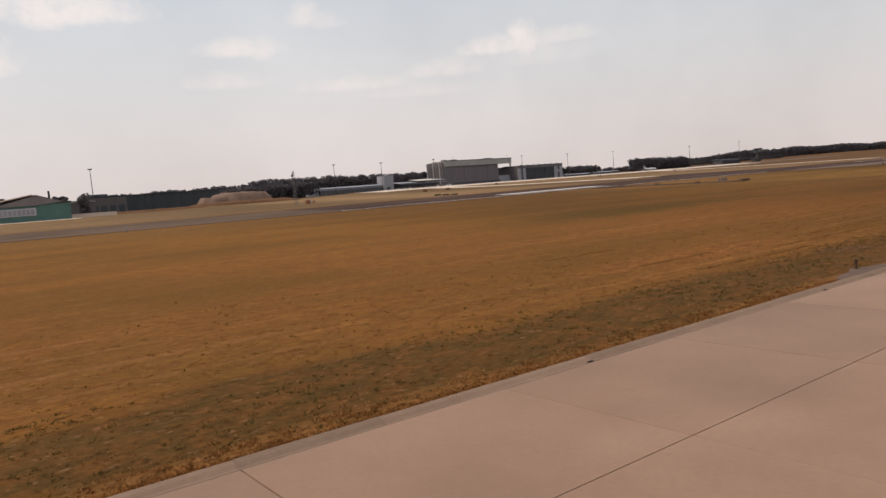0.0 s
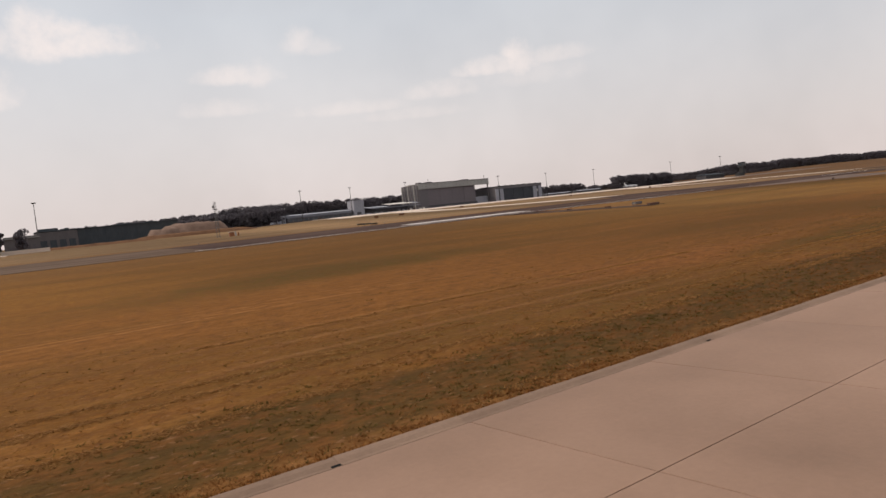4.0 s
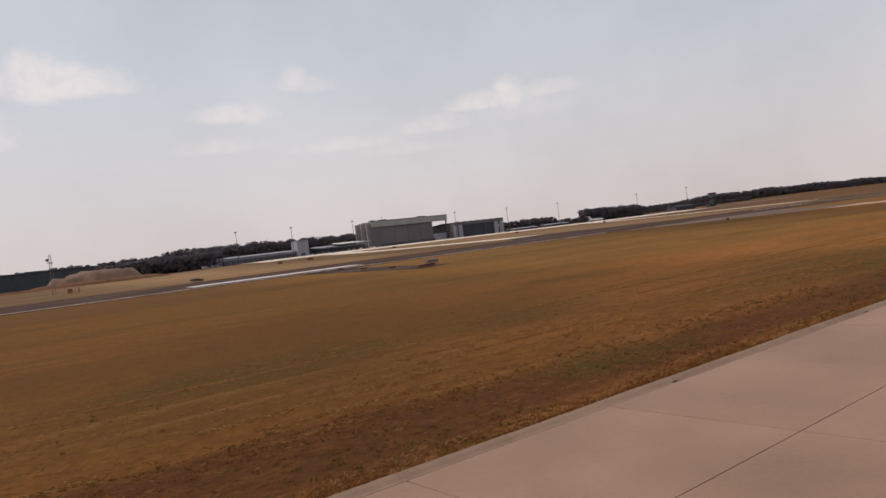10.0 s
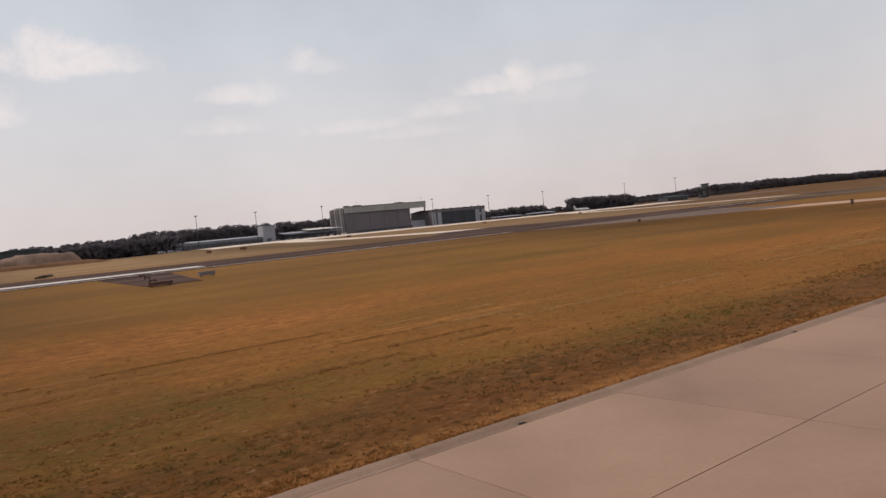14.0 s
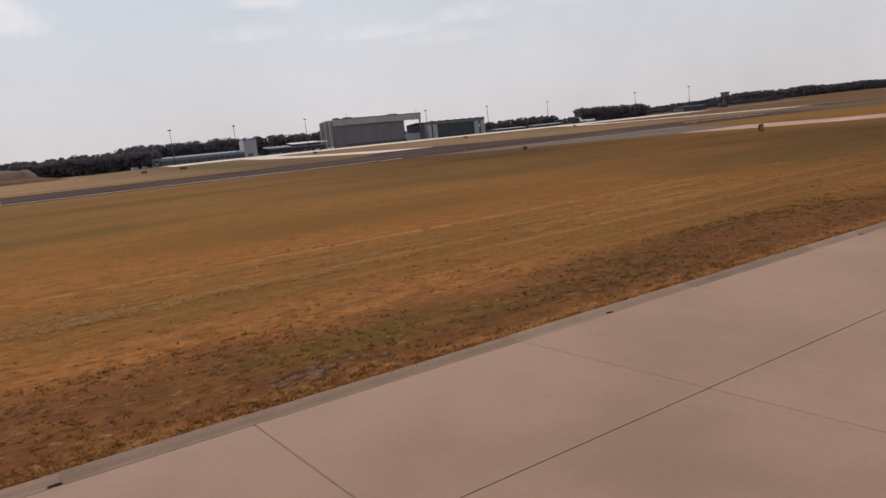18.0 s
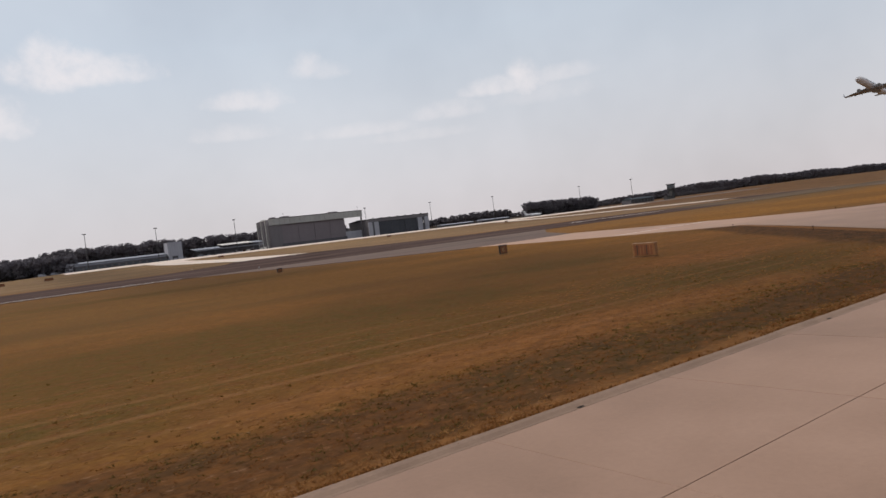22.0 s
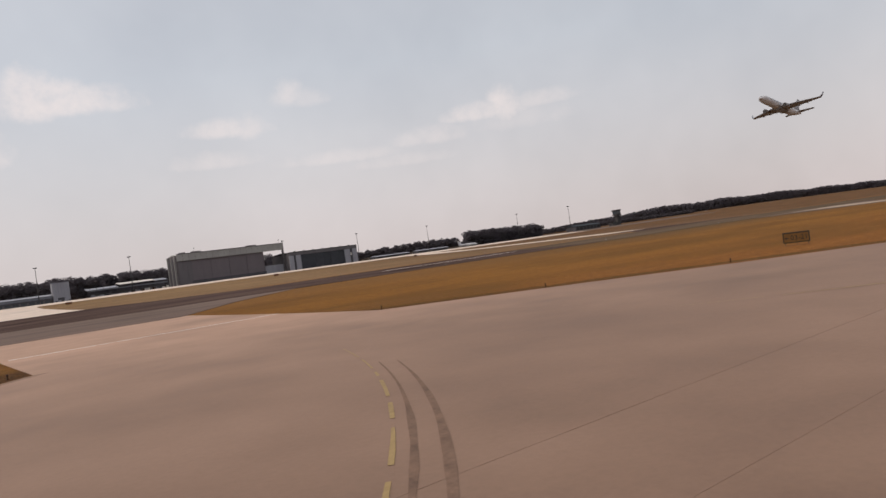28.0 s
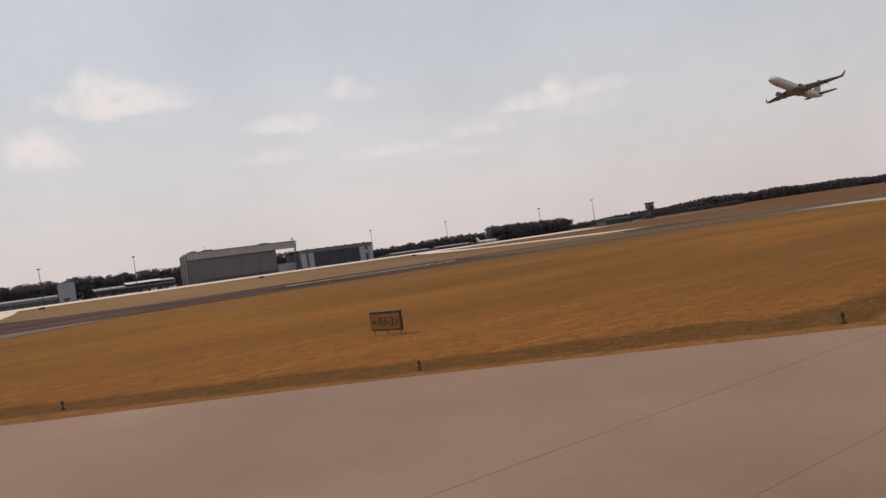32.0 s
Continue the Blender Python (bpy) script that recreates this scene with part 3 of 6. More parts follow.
def sheet(name, outline_rows, lift, mat, thick=0.12, parent=None, step=12.0):
    """A paved strip that follows the land. outline_rows: (y, x0, x1) from near to far."""
    rows = [outline_rows[0]]
    for a, b in zip(outline_rows, outline_rows[1:]):
        k = max(1, int(abs(b[0] - a[0]) / step))
        for i in range(1, k + 1):
            f = i / k
            rows.append(tuple(a[j] + (b[j] - a[j]) * f for j in range(3)))
    vs, fs = [], []
    cols = max(9, int((max(r[2] for r in rows) - min(r[1] for r in rows)) / 25))
    for y, x0, x1 in rows:
        for i in range(cols):
            x = x0 + (x1 - x0) * i / (cols - 1)
            vs.append((x, y, gz(x, y) + lift))
    for r in range(len(rows) - 1):
        for i in range(cols - 1):
            a = r * cols + i
            fs.append((a, a + 1, a + cols + 1, a + cols))
    rim = [i for i in range(cols)] + [r * cols + cols - 1 for r in range(1, len(rows))]
    rim += [(len(rows) - 1) * cols + i for i in range(cols - 2, -1, -1)] + [r * cols for r in range(len(rows) - 2, 0, -1)]
    base = len(vs)
    vs += [(vs[i][0], vs[i][1], vs[i][2] - thick) for i in rim]
    n = len(rim)
    for i in range(n):
        fs.append((rim[i], base + i, base + (i + 1) % n, rim[(i + 1) % n]))
    me = bpy.data.meshes.new(name)
    me.from_pydata(vs, [], fs)
    me.materials.append(mat)
    ob = new(name, me)
    ob.parent = parent
    return ob


# ---- ground ----
def steps(*spans):
    out = []
    for a, b, n in spans:
        out += [a + (b - a) * i / n for i in range(n)]
    return out + [spans[-1][1]]


gx = steps((-3500, -400, 12), (-400, 1000, 60), (1000, 4200, 24))
gy = steps((-3500, -60, 10), (-60, 50, 4), (50, 720, 67), (720, 1000, 10), (1000, 4300, 14))
gv = [(x, y, gz(x, y) - 0.035) for y in gy for x in gx]
gf = [(j * len(gx) + i, j * len(gx) + i + 1, (j + 1) * len(gx) + i + 1, (j + 1) * len(gx) + i) for j in range(len(gy) - 1) for i in range(len(gx) - 1)]
gm = bpy.data.meshes.new("ground")
gm.from_pydata(gv, [], gf)
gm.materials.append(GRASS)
tagged(new("ground", gm), "wide airfield of parched straw-brown mown grass", "ground", kind="structure")

# ---- taxiway: concrete slabs, gutter strip ----
EDGE_IN, EDGE_OUT = 8.48, 8.85
SLAB, FIRST = 4.513, 2.28 - 5 * 4.513
COUNT = 61
TAIL = 350.0
END = FIRST + COUNT * SLAB
taxiway = tagged(new("taxiway", mesh_of("taxiway", bm_box(FIRST - 60, END + 300, -14.0, EDGE_OUT - 0.004, -0.3, -0.031), JOINT)), "taxiway bed with dark sealed joints between slabs", "taxiway", kind="structure")
part("slab_field", bm_box(FIRST - 60, END + 300, -13.9, 0.74, -0.2, -0.002), CONCRETE, taxiway)
part("slab_field", bm_box(FIRST - 60, FIRST - 0.02, 0.77, EDGE_OUT, -0.2, 0.0), CONCRETE, taxiway)
SKEW = 0.098      # the cross joints run slightly askew

# crossing concrete paler away from the taxiway: grazing glare put into its colour
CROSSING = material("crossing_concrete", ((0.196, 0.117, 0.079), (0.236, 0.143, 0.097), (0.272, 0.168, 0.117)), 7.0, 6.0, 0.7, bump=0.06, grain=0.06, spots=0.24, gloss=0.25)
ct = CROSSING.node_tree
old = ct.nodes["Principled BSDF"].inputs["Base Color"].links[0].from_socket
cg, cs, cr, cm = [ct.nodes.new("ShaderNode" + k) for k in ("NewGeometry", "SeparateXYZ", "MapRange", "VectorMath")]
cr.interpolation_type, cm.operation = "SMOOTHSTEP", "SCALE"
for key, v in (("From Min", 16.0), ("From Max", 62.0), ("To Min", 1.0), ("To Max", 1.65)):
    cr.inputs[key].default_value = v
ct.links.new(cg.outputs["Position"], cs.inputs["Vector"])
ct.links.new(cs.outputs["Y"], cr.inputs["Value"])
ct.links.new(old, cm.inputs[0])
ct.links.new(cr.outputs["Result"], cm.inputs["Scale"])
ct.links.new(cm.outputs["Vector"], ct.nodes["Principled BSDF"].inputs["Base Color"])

# the taxiway goes on past the crossing in the same concrete, with two long joints
for y0, y1 in ((0.77, 5.097), (5.103, EDGE_IN - 0.010)):
    field = bm_box(END + 0.006, END + 300, y0, y1, -0.2, 0.0)
    for v in field.verts:
        v.co.x += SKEW * (EDGE_IN - v.co.y)
    part("slab_field", field, CROSSING, taxiway)

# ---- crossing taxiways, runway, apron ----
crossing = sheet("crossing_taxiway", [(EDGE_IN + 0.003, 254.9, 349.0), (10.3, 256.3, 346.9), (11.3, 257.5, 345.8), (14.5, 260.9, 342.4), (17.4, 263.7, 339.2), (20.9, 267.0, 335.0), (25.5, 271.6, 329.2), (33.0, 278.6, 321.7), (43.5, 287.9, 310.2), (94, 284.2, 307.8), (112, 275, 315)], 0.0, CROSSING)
tagged(crossing, "pale concrete crossing taxiway with flared corners", "taxiway", kind="structure")
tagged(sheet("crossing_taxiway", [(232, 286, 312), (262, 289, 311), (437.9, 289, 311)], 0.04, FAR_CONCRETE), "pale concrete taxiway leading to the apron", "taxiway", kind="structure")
tagged(sheet("crossing_taxiway", [(30, 548, 586), (60, 556, 578), (133.9, 556, 596)], 0.05, DULL_CONCRETE), "pale concrete crossing taxiway farther along", "taxiway", kind="structure")
tagged(sheet("crossing_taxiway", [(232, 562, 592), (437.9, 562, 586)], 0.04, FAR_CONCRETE), "pale concrete taxiway leading to the apron", "taxiway", kind="structure")
RUN0, RUN1 = 134.0, 188.0
runway = tagged(sheet("runway", [(RUN0, 70, 440), (RUN1, 70, 440)], 0.04, ASPHALT, step=8), "dark grey asphalt runway with worn paint", "runway", kind="structure")
for x0, x1 in ((263, 339), (540, 622)):
    m0, m1 = x0 + 12, x1 - 12
    tagged(sheet("runway_fillet", [(90, m0 + 7, m1 - 20), (112, m0 - 12, m1 - 6), (RUN0 - 0.05, x0 - 16, x1 + 2)], 0.03, ASPHALT_WORN), "grey asphalt flare where the taxiway meets the runway", "runway", kind="structure")
    tagged(sheet("runway_fillet", [(RUN1 + 0.05, x0 - 12, x1 + 14), (212, m0, m1), (234, m0 + 9, m1 - 11)], 0.03, ASPHALT), "grey asphalt flare where the taxiway leaves the runway", "runway", kind="structure")
tagged(sheet("runway", [(RUN0, 440.05, 2300), (RUN1, 440.05, 2300)], 0.04, RUNWAY_BROWN, step=8), "lighter browner stretch of the asphalt runway", "runway", kind="structure")
tagged(sheet("runway", [(RUN0, -1400, 69.95), (RUN1, -1400, 69.95)], 0.04, RUNWAY_PALE, step=8), "sun-bleached brown stretch of the asphalt runway", "runway", kind="structure")
EDGE_NEAR, CENTRE = 137.0, 164.0
sheet("edge_stripe", [(EDGE_NEAR, 66, 246), (EDGE_NEAR + 0.9, 66, 246)], 0.06, PAINT_WHITE, 0.016, runway)
sheet("aiming_mark", [(146.0, 124, 165.5), (153.5, 124, 165.5)], 0.062, PAINT_WHITE, 0.018, runway, step=4)
sheet("centre_dash", [(CENTRE, 381, 432), (CENTRE + 1.6, 381, 432)], 0.06, PAINT_WHITE, 0.016, runway, step=4)
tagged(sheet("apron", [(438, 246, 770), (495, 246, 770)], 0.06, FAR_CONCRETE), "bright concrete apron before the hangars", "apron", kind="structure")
tagged(sheet("apron", [(495.1, 200, 1000), (720, 200, 1000)], 0.05, ASPHALT_OLD), "old dark asphalt apron round the hangars", "apron", kind="structure")
tagged(sheet("apron", [(438, 770.1, 1000), (495, 770.1, 1000)], 0.055, ASPHALT_WORN), "dull worn end of the apron", "apron", kind="structure")
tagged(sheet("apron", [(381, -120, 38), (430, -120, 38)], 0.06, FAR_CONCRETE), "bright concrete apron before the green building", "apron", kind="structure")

# cast border along the flare, with its open joint
sheet("border", [(9.0, 255.0, 255.9), (11.3, 257.45, 258.45), (14.5, 260.85, 261.75), (20.9, 266.95, 267.85), (33.0, 278.55, 279.4), (43.4, 287.85, 288.7)], 0.006, KERB, 0.01, crossing, step=3)
sheet("joint", [(8.6, 255.56, 255.58), (11.3, 258.45, 258.475), (14.5, 261.75, 261.77), (20.9, 267.85, 267.87)], 0.008, JOINT, 0.01, crossing, step=3)
sheet("joint", [(EDGE_IN - 3.1, 255.62, 255.66), (8.6, 255.56, 255.60)], 0.008, JOINT, 0.01, crossing, step=3)

# yellow guide line curving into the crossing, with two dark tyre marks on its outer side
FADED_YELLOW = material("faded_road_paint", ((0.286, 0.190, 0.094), (0.322, 0.215, 0.107)), 0.9, 6.0, 0.7, bump=0.05, grain=0.1, spots=0.1)
TYRE_MARK = material("rubber_tyre_mark", ((0.125, 0.078, 0.056), (0.175, 0.108, 0.076), (0.215, 0.132, 0.092)), 0.7, 8.0, 0.8, bump=0.05, grain=0.2, spots=0.2)


def arc(cx, cy, rad, side, width, a0, a1, lift, broken=1.0, n=60):
    """A strip on the ground along a turn: side 1 bends towards -x, side -1 towards +x."""
    bm = bmesh.new()
    prev = None
    for i in range(n + 1):
        a = radians(a0 + (a1 - a0) * i / n)
        wide = width * (0.75 + 0.35 * noise.noise((i * 0.4, rad, 0))) * min(1.0, 0.25 + i / (0.3 * n))
        row = [bm.verts.new((cx + side * r * math.cos(a), cy - r * math.sin(a), lift)) for r in (rad - wide / 2, rad + wide / 2)]
        if prev and noise.noise((i * 0.9, rad * 3.0, 4.0)) > -broken:
            bm.faces.new((prev[0], prev[1], row[1], row[0]) if side > 0 else (prev[1], prev[0], row[0], row[1]))
        prev = row
    return bm


part("guide_line", arc(245.0, 40.0, 55.22, 1, 0.14, 14.0, 66.0, 0.010, 0.25), PAINT_YELLOW, crossing)
part("guide_line", arc(348.0, 45.0, 48.28, -1, 0.20, 36.0, 84.0, 0.010, 0.3), FADED_YELLOW, crossing, "faded yellow guide line")
part("tyre_mark", arc(245.0, 40.0, 55.62, 1, 0.20, 20.5, 66.0, 0.008), TYRE_MARK, crossing, "dark rubber tyre mark")
part("tyre_mark", arc(245.0, 40.0, 56.22, 1, 0.26, 21.0, 66.0, 0.008), TYRE_MARK, crossing, "dark rubber tyre mark")
sheet("hold_line", [(61.8, 287.2, 309.3), (62.15, 287.2, 309.3)], 0.012, PAINT_WHITE, 0.01, crossing, step=4)


# ---- hangars ----
def big_hangar():
    """Wide hangar: light roof fascia, grey sliding doors, its last bay open right through."""
    x0, x1, y0, y1 = 434.0, 536.0, 625.0, 660.0
    g = gz(480, 640)
    h = thing("aircraft_hangar", (x0, y0, g), "large grey aircraft hangar with pale roof fascia and sliding doors", "hangar")
    L, D, H, OPEN, DOOR = x1 - x0, y1 - y0, 29.3, 81.5, 13.0
    part("back_wall", bm_box(0.6, OPEN, D - 0.6, D, 0, H - 1, bm=None), SIDING, h)
    side = part("side_wall", bm_box(0, 0.6, 0.4, D, 0, H - 1), SIDING, h)
    for k in range(6):
        a = 1.0 + k * (D - 2.4) / 5
        part("pilaster", bm_box(-0.7, 0.0, a, a + 1.3, 0, H - 1.3, 0.05), SIDING_LIGHT if k % 2 else SIDING, side)
    for k in range(5):
        a = 3.2 + k * (D - 2.4) / 5
        part("window_strip", bm_box(-0.12, 0.0, a, a + 3.2, 3.0, H - 6.0), DARK_WALL, side)
    part("side_wall", bm_box(OPEN - 0.6, OPEN, 1.2, D - 0.6, 0, H - 1), SIDING, h)
    part("roof", bm_prism([(-0.8, H - 1.3), (D / 2, H + 0.3), (D + 0.6, H - 1.3), (D + 0.6, H - 2.6), (-0.8, H - 2.6)], "x", 0.1, L - 0.3), SIDING_LIGHT, h)
    fas = part("fascia", bm_box(0.0, L, -1.6, -0.8, H - 6.8, H, 0.08), SIDING_LIGHT, h, "pale metal fascia under the roof")
    for k in range(1, 19):
        part("fascia_seam", bm_box(k * L / 19 - 0.06, k * L / 19 + 0.06, -1.66, -1.6, H - 6.7, H - 0.1), SIDING, fas)
    part("fascia_edge", bm_box(-0.1, L + 0.1, -1.85, -1.62, H - 0.5, H + 0.15), SIDING, fas, "dark roof edge strip")
    for k in range(8):
        w = (OPEN - DOOR) / 8
        a = DOOR + k * w
        d = part("sliding_door", bm_box(a + 0.04, a + w - 0.04, 0.35 * (k % 2), 0.3 + 0.35 * (k % 2), 0.2, H - 6.8, 0.04), DOOR_GREY, h)
        for j in (1, 2):
            part("rib", bm_box(a + 0.4, a + w - 0.4, -0.12 + 0.35 * (k % 2), 0.35 * (k % 2), j * 7 - 0.15, j * 7 + 0.15), SIDING, d)
    for k in range(3):
        a = 0.7 + k * 4.1
        part("front_panel", bm_box(a, a + 4.0, -0.6, 0.3, 0, H - 6.9), SIDING, h)
    part("end_column", bm_box(L - 1.6, L - 0.4, -0.6, 0.8, 0, H - 2.8, 0.06), SIDING, h)
    for k in (1, 2):
        part("roof_beam", bm_box(OPEN + 0.1, L - 0.4, k * 11, k * 11 + 0.5, H - 4.0, H - 2.7), SIDING, h)
    part("low_annex", bm_box(OPEN + 0.6, L + 1.0, 2.0, 12.0, 0, 8.4, 0.1), WHITE_WALL, h, "low pale annex in the open bay")
    part("plinth", bm_box(DOOR - 2, OPEN, -2.2, -1.8, 0, 3.6, 0.05), DARK_WALL, h)
    for a, w in ((5, 5.0), (16, 8.5), (68, 9.5)):
        part("roof_vent", bm_box(a, a + w, 6, 12, H - 1.0, H + 1.5, 0.15), SIDING, h)
    for a in (17.5, 100.0):
        pole = part("aerial", bm_tube((a, 4, H - 1.2), (a, 4, H + 3.6), 0.12, 0.06, 8), DARK_STEEL, h)
        part("beacon", bm_tube((a, 4, H + 3.5), (a, 4, H + 4.3), 0.45, 0.35, 10), DARK_STEEL, pole)


def small_hangar():
    """Lower hangar with a dark sliding door between pairs of white piers."""
    x0, x1, y0 = 536.0, 611.0, 612.0
    h = thing("aircraft_hangar", (x0, y0, gz(570, 612)), "grey hangar with a dark sliding door between white piers", "hangar")
    L, D, H = x1 - x0, 46.0, 19.0
    part("back_wall", bm_box(0, L, D - 0.5, D, 0, H - 1), SIDING, h)
    part("side_wall", bm_box(0, 0.5, 0.4, D - 0.5, 0, H - 1), SIDING, h)
    part("side_wall", bm_box(L - 0.5, L, 0.4, D - 0.5, 0, H - 1), SIDING, h)
    part("roof", bm_prism([(-0.4, H - 0.9), (D / 2, H + 0.5), (D + 0.4, H - 0.9), (D + 0.4, H - 1.5), (-0.4, H - 1.5)], "x", -0.3, L + 0.3), ROOF_DARK, h)
    part("fascia", bm_box(0, L, -0.6, 0.3, H - 3.6, H - 0.2, 0.06), SIDING, h, "grey fascia beam")
    part("fascia_trim", bm_box(-0.2, L + 0.2, -0.75, -0.6, H - 0.9, H - 0.1), ROOF_DARK, h)
    for a, b in ((-0.2, 4.6), (6.6, 12.0), (60.6, 66.6), (69.6, 75.0)):
        part("white_pier", bm_box(a, b, -0.5, 0.6, 0, H - 3.7, 0.08), WHITE_WALL, h, "white door pier")
    for a, b in ((4.7, 6.5), (66.7, 69.5)):
        part("recess", bm_box(a, b, 0.4, 0.7, 0, H - 3.7), DARK_WALL, h)
    for k in range(6):
        w = 48.4 / 6
        part("sliding_door", bm_box(12.1 + k * w, 12.1 + (k + 1) * w - 0.12, 0.3 * (k % 2), 0.3 + 0.3 * (k % 2), 0.1, H - 3.7, 0.03), DOOR_DARK, h)
    part("notice_board", bm_box(67.3, 69.0, 0.25, 0.38, 8.5, 11.5), PAINT_WHITE, h)
    for k in range(7):
        part("roof_light", bm_box(6 + k * 10, 7.5 + k * 10, 0.4, 2.0, H - 0.8, H + 0.7, 0.1), ROOF_DARK, h)


def terminal():
    """Long low pier building with a tall white block at its end."""
    g = gz(300, 590)
    b = thing("pier_building", (262, 588, g), "long low grey pier building with a dark ground floor", "building")
    part("wall", bm_box(0, 69, 0.4, 18, 0, 4.6), DARK_WALL, b)
    part("upper_wall", bm_box(-0.3, 69, 0.0, 18.2, 4.6, 6.6, 0.05), ROOF_GREY, b, "pale band of upper cladding")
    part("roof", bm_prism([(-0.6, 6.6), (9, 8.0), (18.6, 6.6)], "x", -0.5, 69), ROOF_GREY, b)
    for k in range(13):
        w = part("window", bm_box(1.5 + k * 5.2, 5.2 + k * 5.2, 0.25, 0.5, 1.0, 3.6), DARK_STEEL, b)
        part("pane", bm_box(1.7 + k * 5.2, 5.0 + k * 5.2, 0.2, 0.24, 1.2, 3.4), WINDOW_GLASS, w)
    part("end_cab", bm_box(-6.5, -0.6, 2, 9, 0, 7.5, 0.1), WHITE_WALL, b)
    part("cab_head", bm_tube((-4, 4, 7.5), (-4, 4, 10.5), 1.6, 1.1, 10), WHITE_WALL, b)
    t = thing("white_block", (331.6, 586, g), "tall windowless white building block", "building")
    part("wall", bm_box(0, 11.6, 0, 14, 0, 15.8, 0.12), WHITE_WALL, t)
    part("coping", bm_box(-0.15, 11.75, -0.15, 14.15, 15.8, 16.2), ROOF_GREY, t)
    for k in range(1, 6):
        part("panel_seam", bm_box(k * 11.6 / 6 - 0.05, k * 11.6 / 6 + 0.05, -0.05, 0.0, 0.3, 15.6), ROOF_GREY, t)
    part("door", bm_box(3.0, 7.5, -0.1, 0.0, 0, 4.2), DARK_WALL, t)


def shed():
    """Open-sided shed with a light sheet roof, vehicles and stores in its shade."""
    g = gz(390, 600)
    s = thing("open_shed", (358, 598, g), "long open shed with pale sheet roof over stored equipment", "shed")
    part("floor_slab", bm_box(0, 60, 0, 16, -0.2, 0.12), FAR_CONCRETE, s)
    part("back_wall", bm_box(0, 60, 15.4, 16, 0.1, 7.0), DARK_WALL, s)
    part("roof", bm_prism([(-1.0, 8.4), (16.6, 10.2), (16.6, 10.5), (-1.0, 8.7)], "x", 22, 50), PAINT_WHITE, s, "bright corrugated roof")
    part("roof", bm_prism([(-0.6, 8.0), (16.6, 9.8), (16.6, 10.1), (-0.6, 8.3)], "x", 50.1, 60.4), ROOF_GREY, s)
    part("roof", bm_prism([(-1.0, 6.6), (16.6, 8.4), (16.6, 8.7), (-1.0, 6.9)], "x", -2, 21.9), ROOF_GREY, s)
    part("eaves_beam", bm_box(-1.5, 60, -0.6, -0.3, 5.6, 6.5), ROOF_GREY, s)
    part("shelf_beam", bm_box(-1.5, 60, -0.5, -0.2, 3.4, 3.9), DARK_WALL, s)
    for k in range(13):
        part("post", bm_box(k * 5, k * 5 + 0.35, -0.35, 0.0, 0.1, 8.3), STEEL, s)
    rng = random.Random(4)
    for k in range(22):
        x = 1 + k * 2.6 + rng.uniform(-0.4, 0.4)
        w, h = rng.uniform(1.4, 2.3), rng.uniform(1.2, 3.0)
        c = thing("crate", (358 + x, 601 + rng.uniform(0, 6), g + 0.12), "stored equipment crate in the shade of the shed", "crate", "crates in the shed")
        body = part("body", bm_box(0, w, 0, 2.0, 0, h, 0.06), rng.choice((WHITE_WALL, DARK_WALL, ROOF_GREY, SIDING, ROOF_DARK)), c)
        part("lid", bm_box(-0.05, w + 0.05, -0.05, 2.05, h, h + 0.12), ROOF_GREY, c)


def green_building():
    """Green-clad hall with a pitched roof end, pale window band and low wing."""
    g = gz(10, 402)
    b = thing("green_hall", (-48, 402, g), "green-clad airfield hall with a dark pitched roof", "building")
    b.scale = (1.0, 1.0, 1.17)
    part("wall", bm_box(0, 83, 0.5, 26, 0, 7.6), GREEN_WALL, b)
    part("roof", bm_box(-0.5, 83.5, 0.0, 26.5, 7.6, 8.2, 0.05), ROOF_DARK, b)
    part("gable", bm_prism([(44, 8.2), (57, 8.2), (80, 8.2), (68, 11.7), (66, 11.7)], "y", 2, 22), ROOF_DARK, b, "dark pitched roof")
    part("front_gable", bm_prism([(48, 7.0), (66, 7.0), (80, 8.2), (68, 11.1), (65.6, 11.1)], "y", -0.4, 0.4), SIDING, b)
    # left slope of the dark roof gets a pale colour in place of sunlight
    part("lit_roof_slope", bm_prism([(43.4, 8.0), (66.0, 11.7), (66.0, 12.1), (43.4, 8.5)], "y", -0.9, 22.4), FAR_CONCRETE, b, "roof slope coloured pale for sunlight")
    part("window_band", bm_box(50, 67, -0.1, 0.5, 2.6, 6.0), WHITE_WALL, b)
    for k in range(8):
        part("window", bm_box(50.6 + k * 2.0, 52.2 + k * 2.0, -0.2, -0.1, 3.0, 5.4), ROOF_GREY, b)
    part("flat_block", bm_box(44, 54, 6, 14, 8.2, 11.0, 0.1), ROOF_DARK, b)
    part("chimney", bm_box(73.6, 74.6, 8, 9, 8.2, 13.4, 0.05), DARK_WALL, b)
    part("white_wall", bm_box(83.6, 106, 8, 8.6, 0, 1.9), FAR_CONCRETE, b, "long low white wall")
    for k in range(4):
        part("door", bm_box(6 + k * 11, 12 + k * 11, 0.35, 0.5, 0, 5.0), DARK_WALL, b)


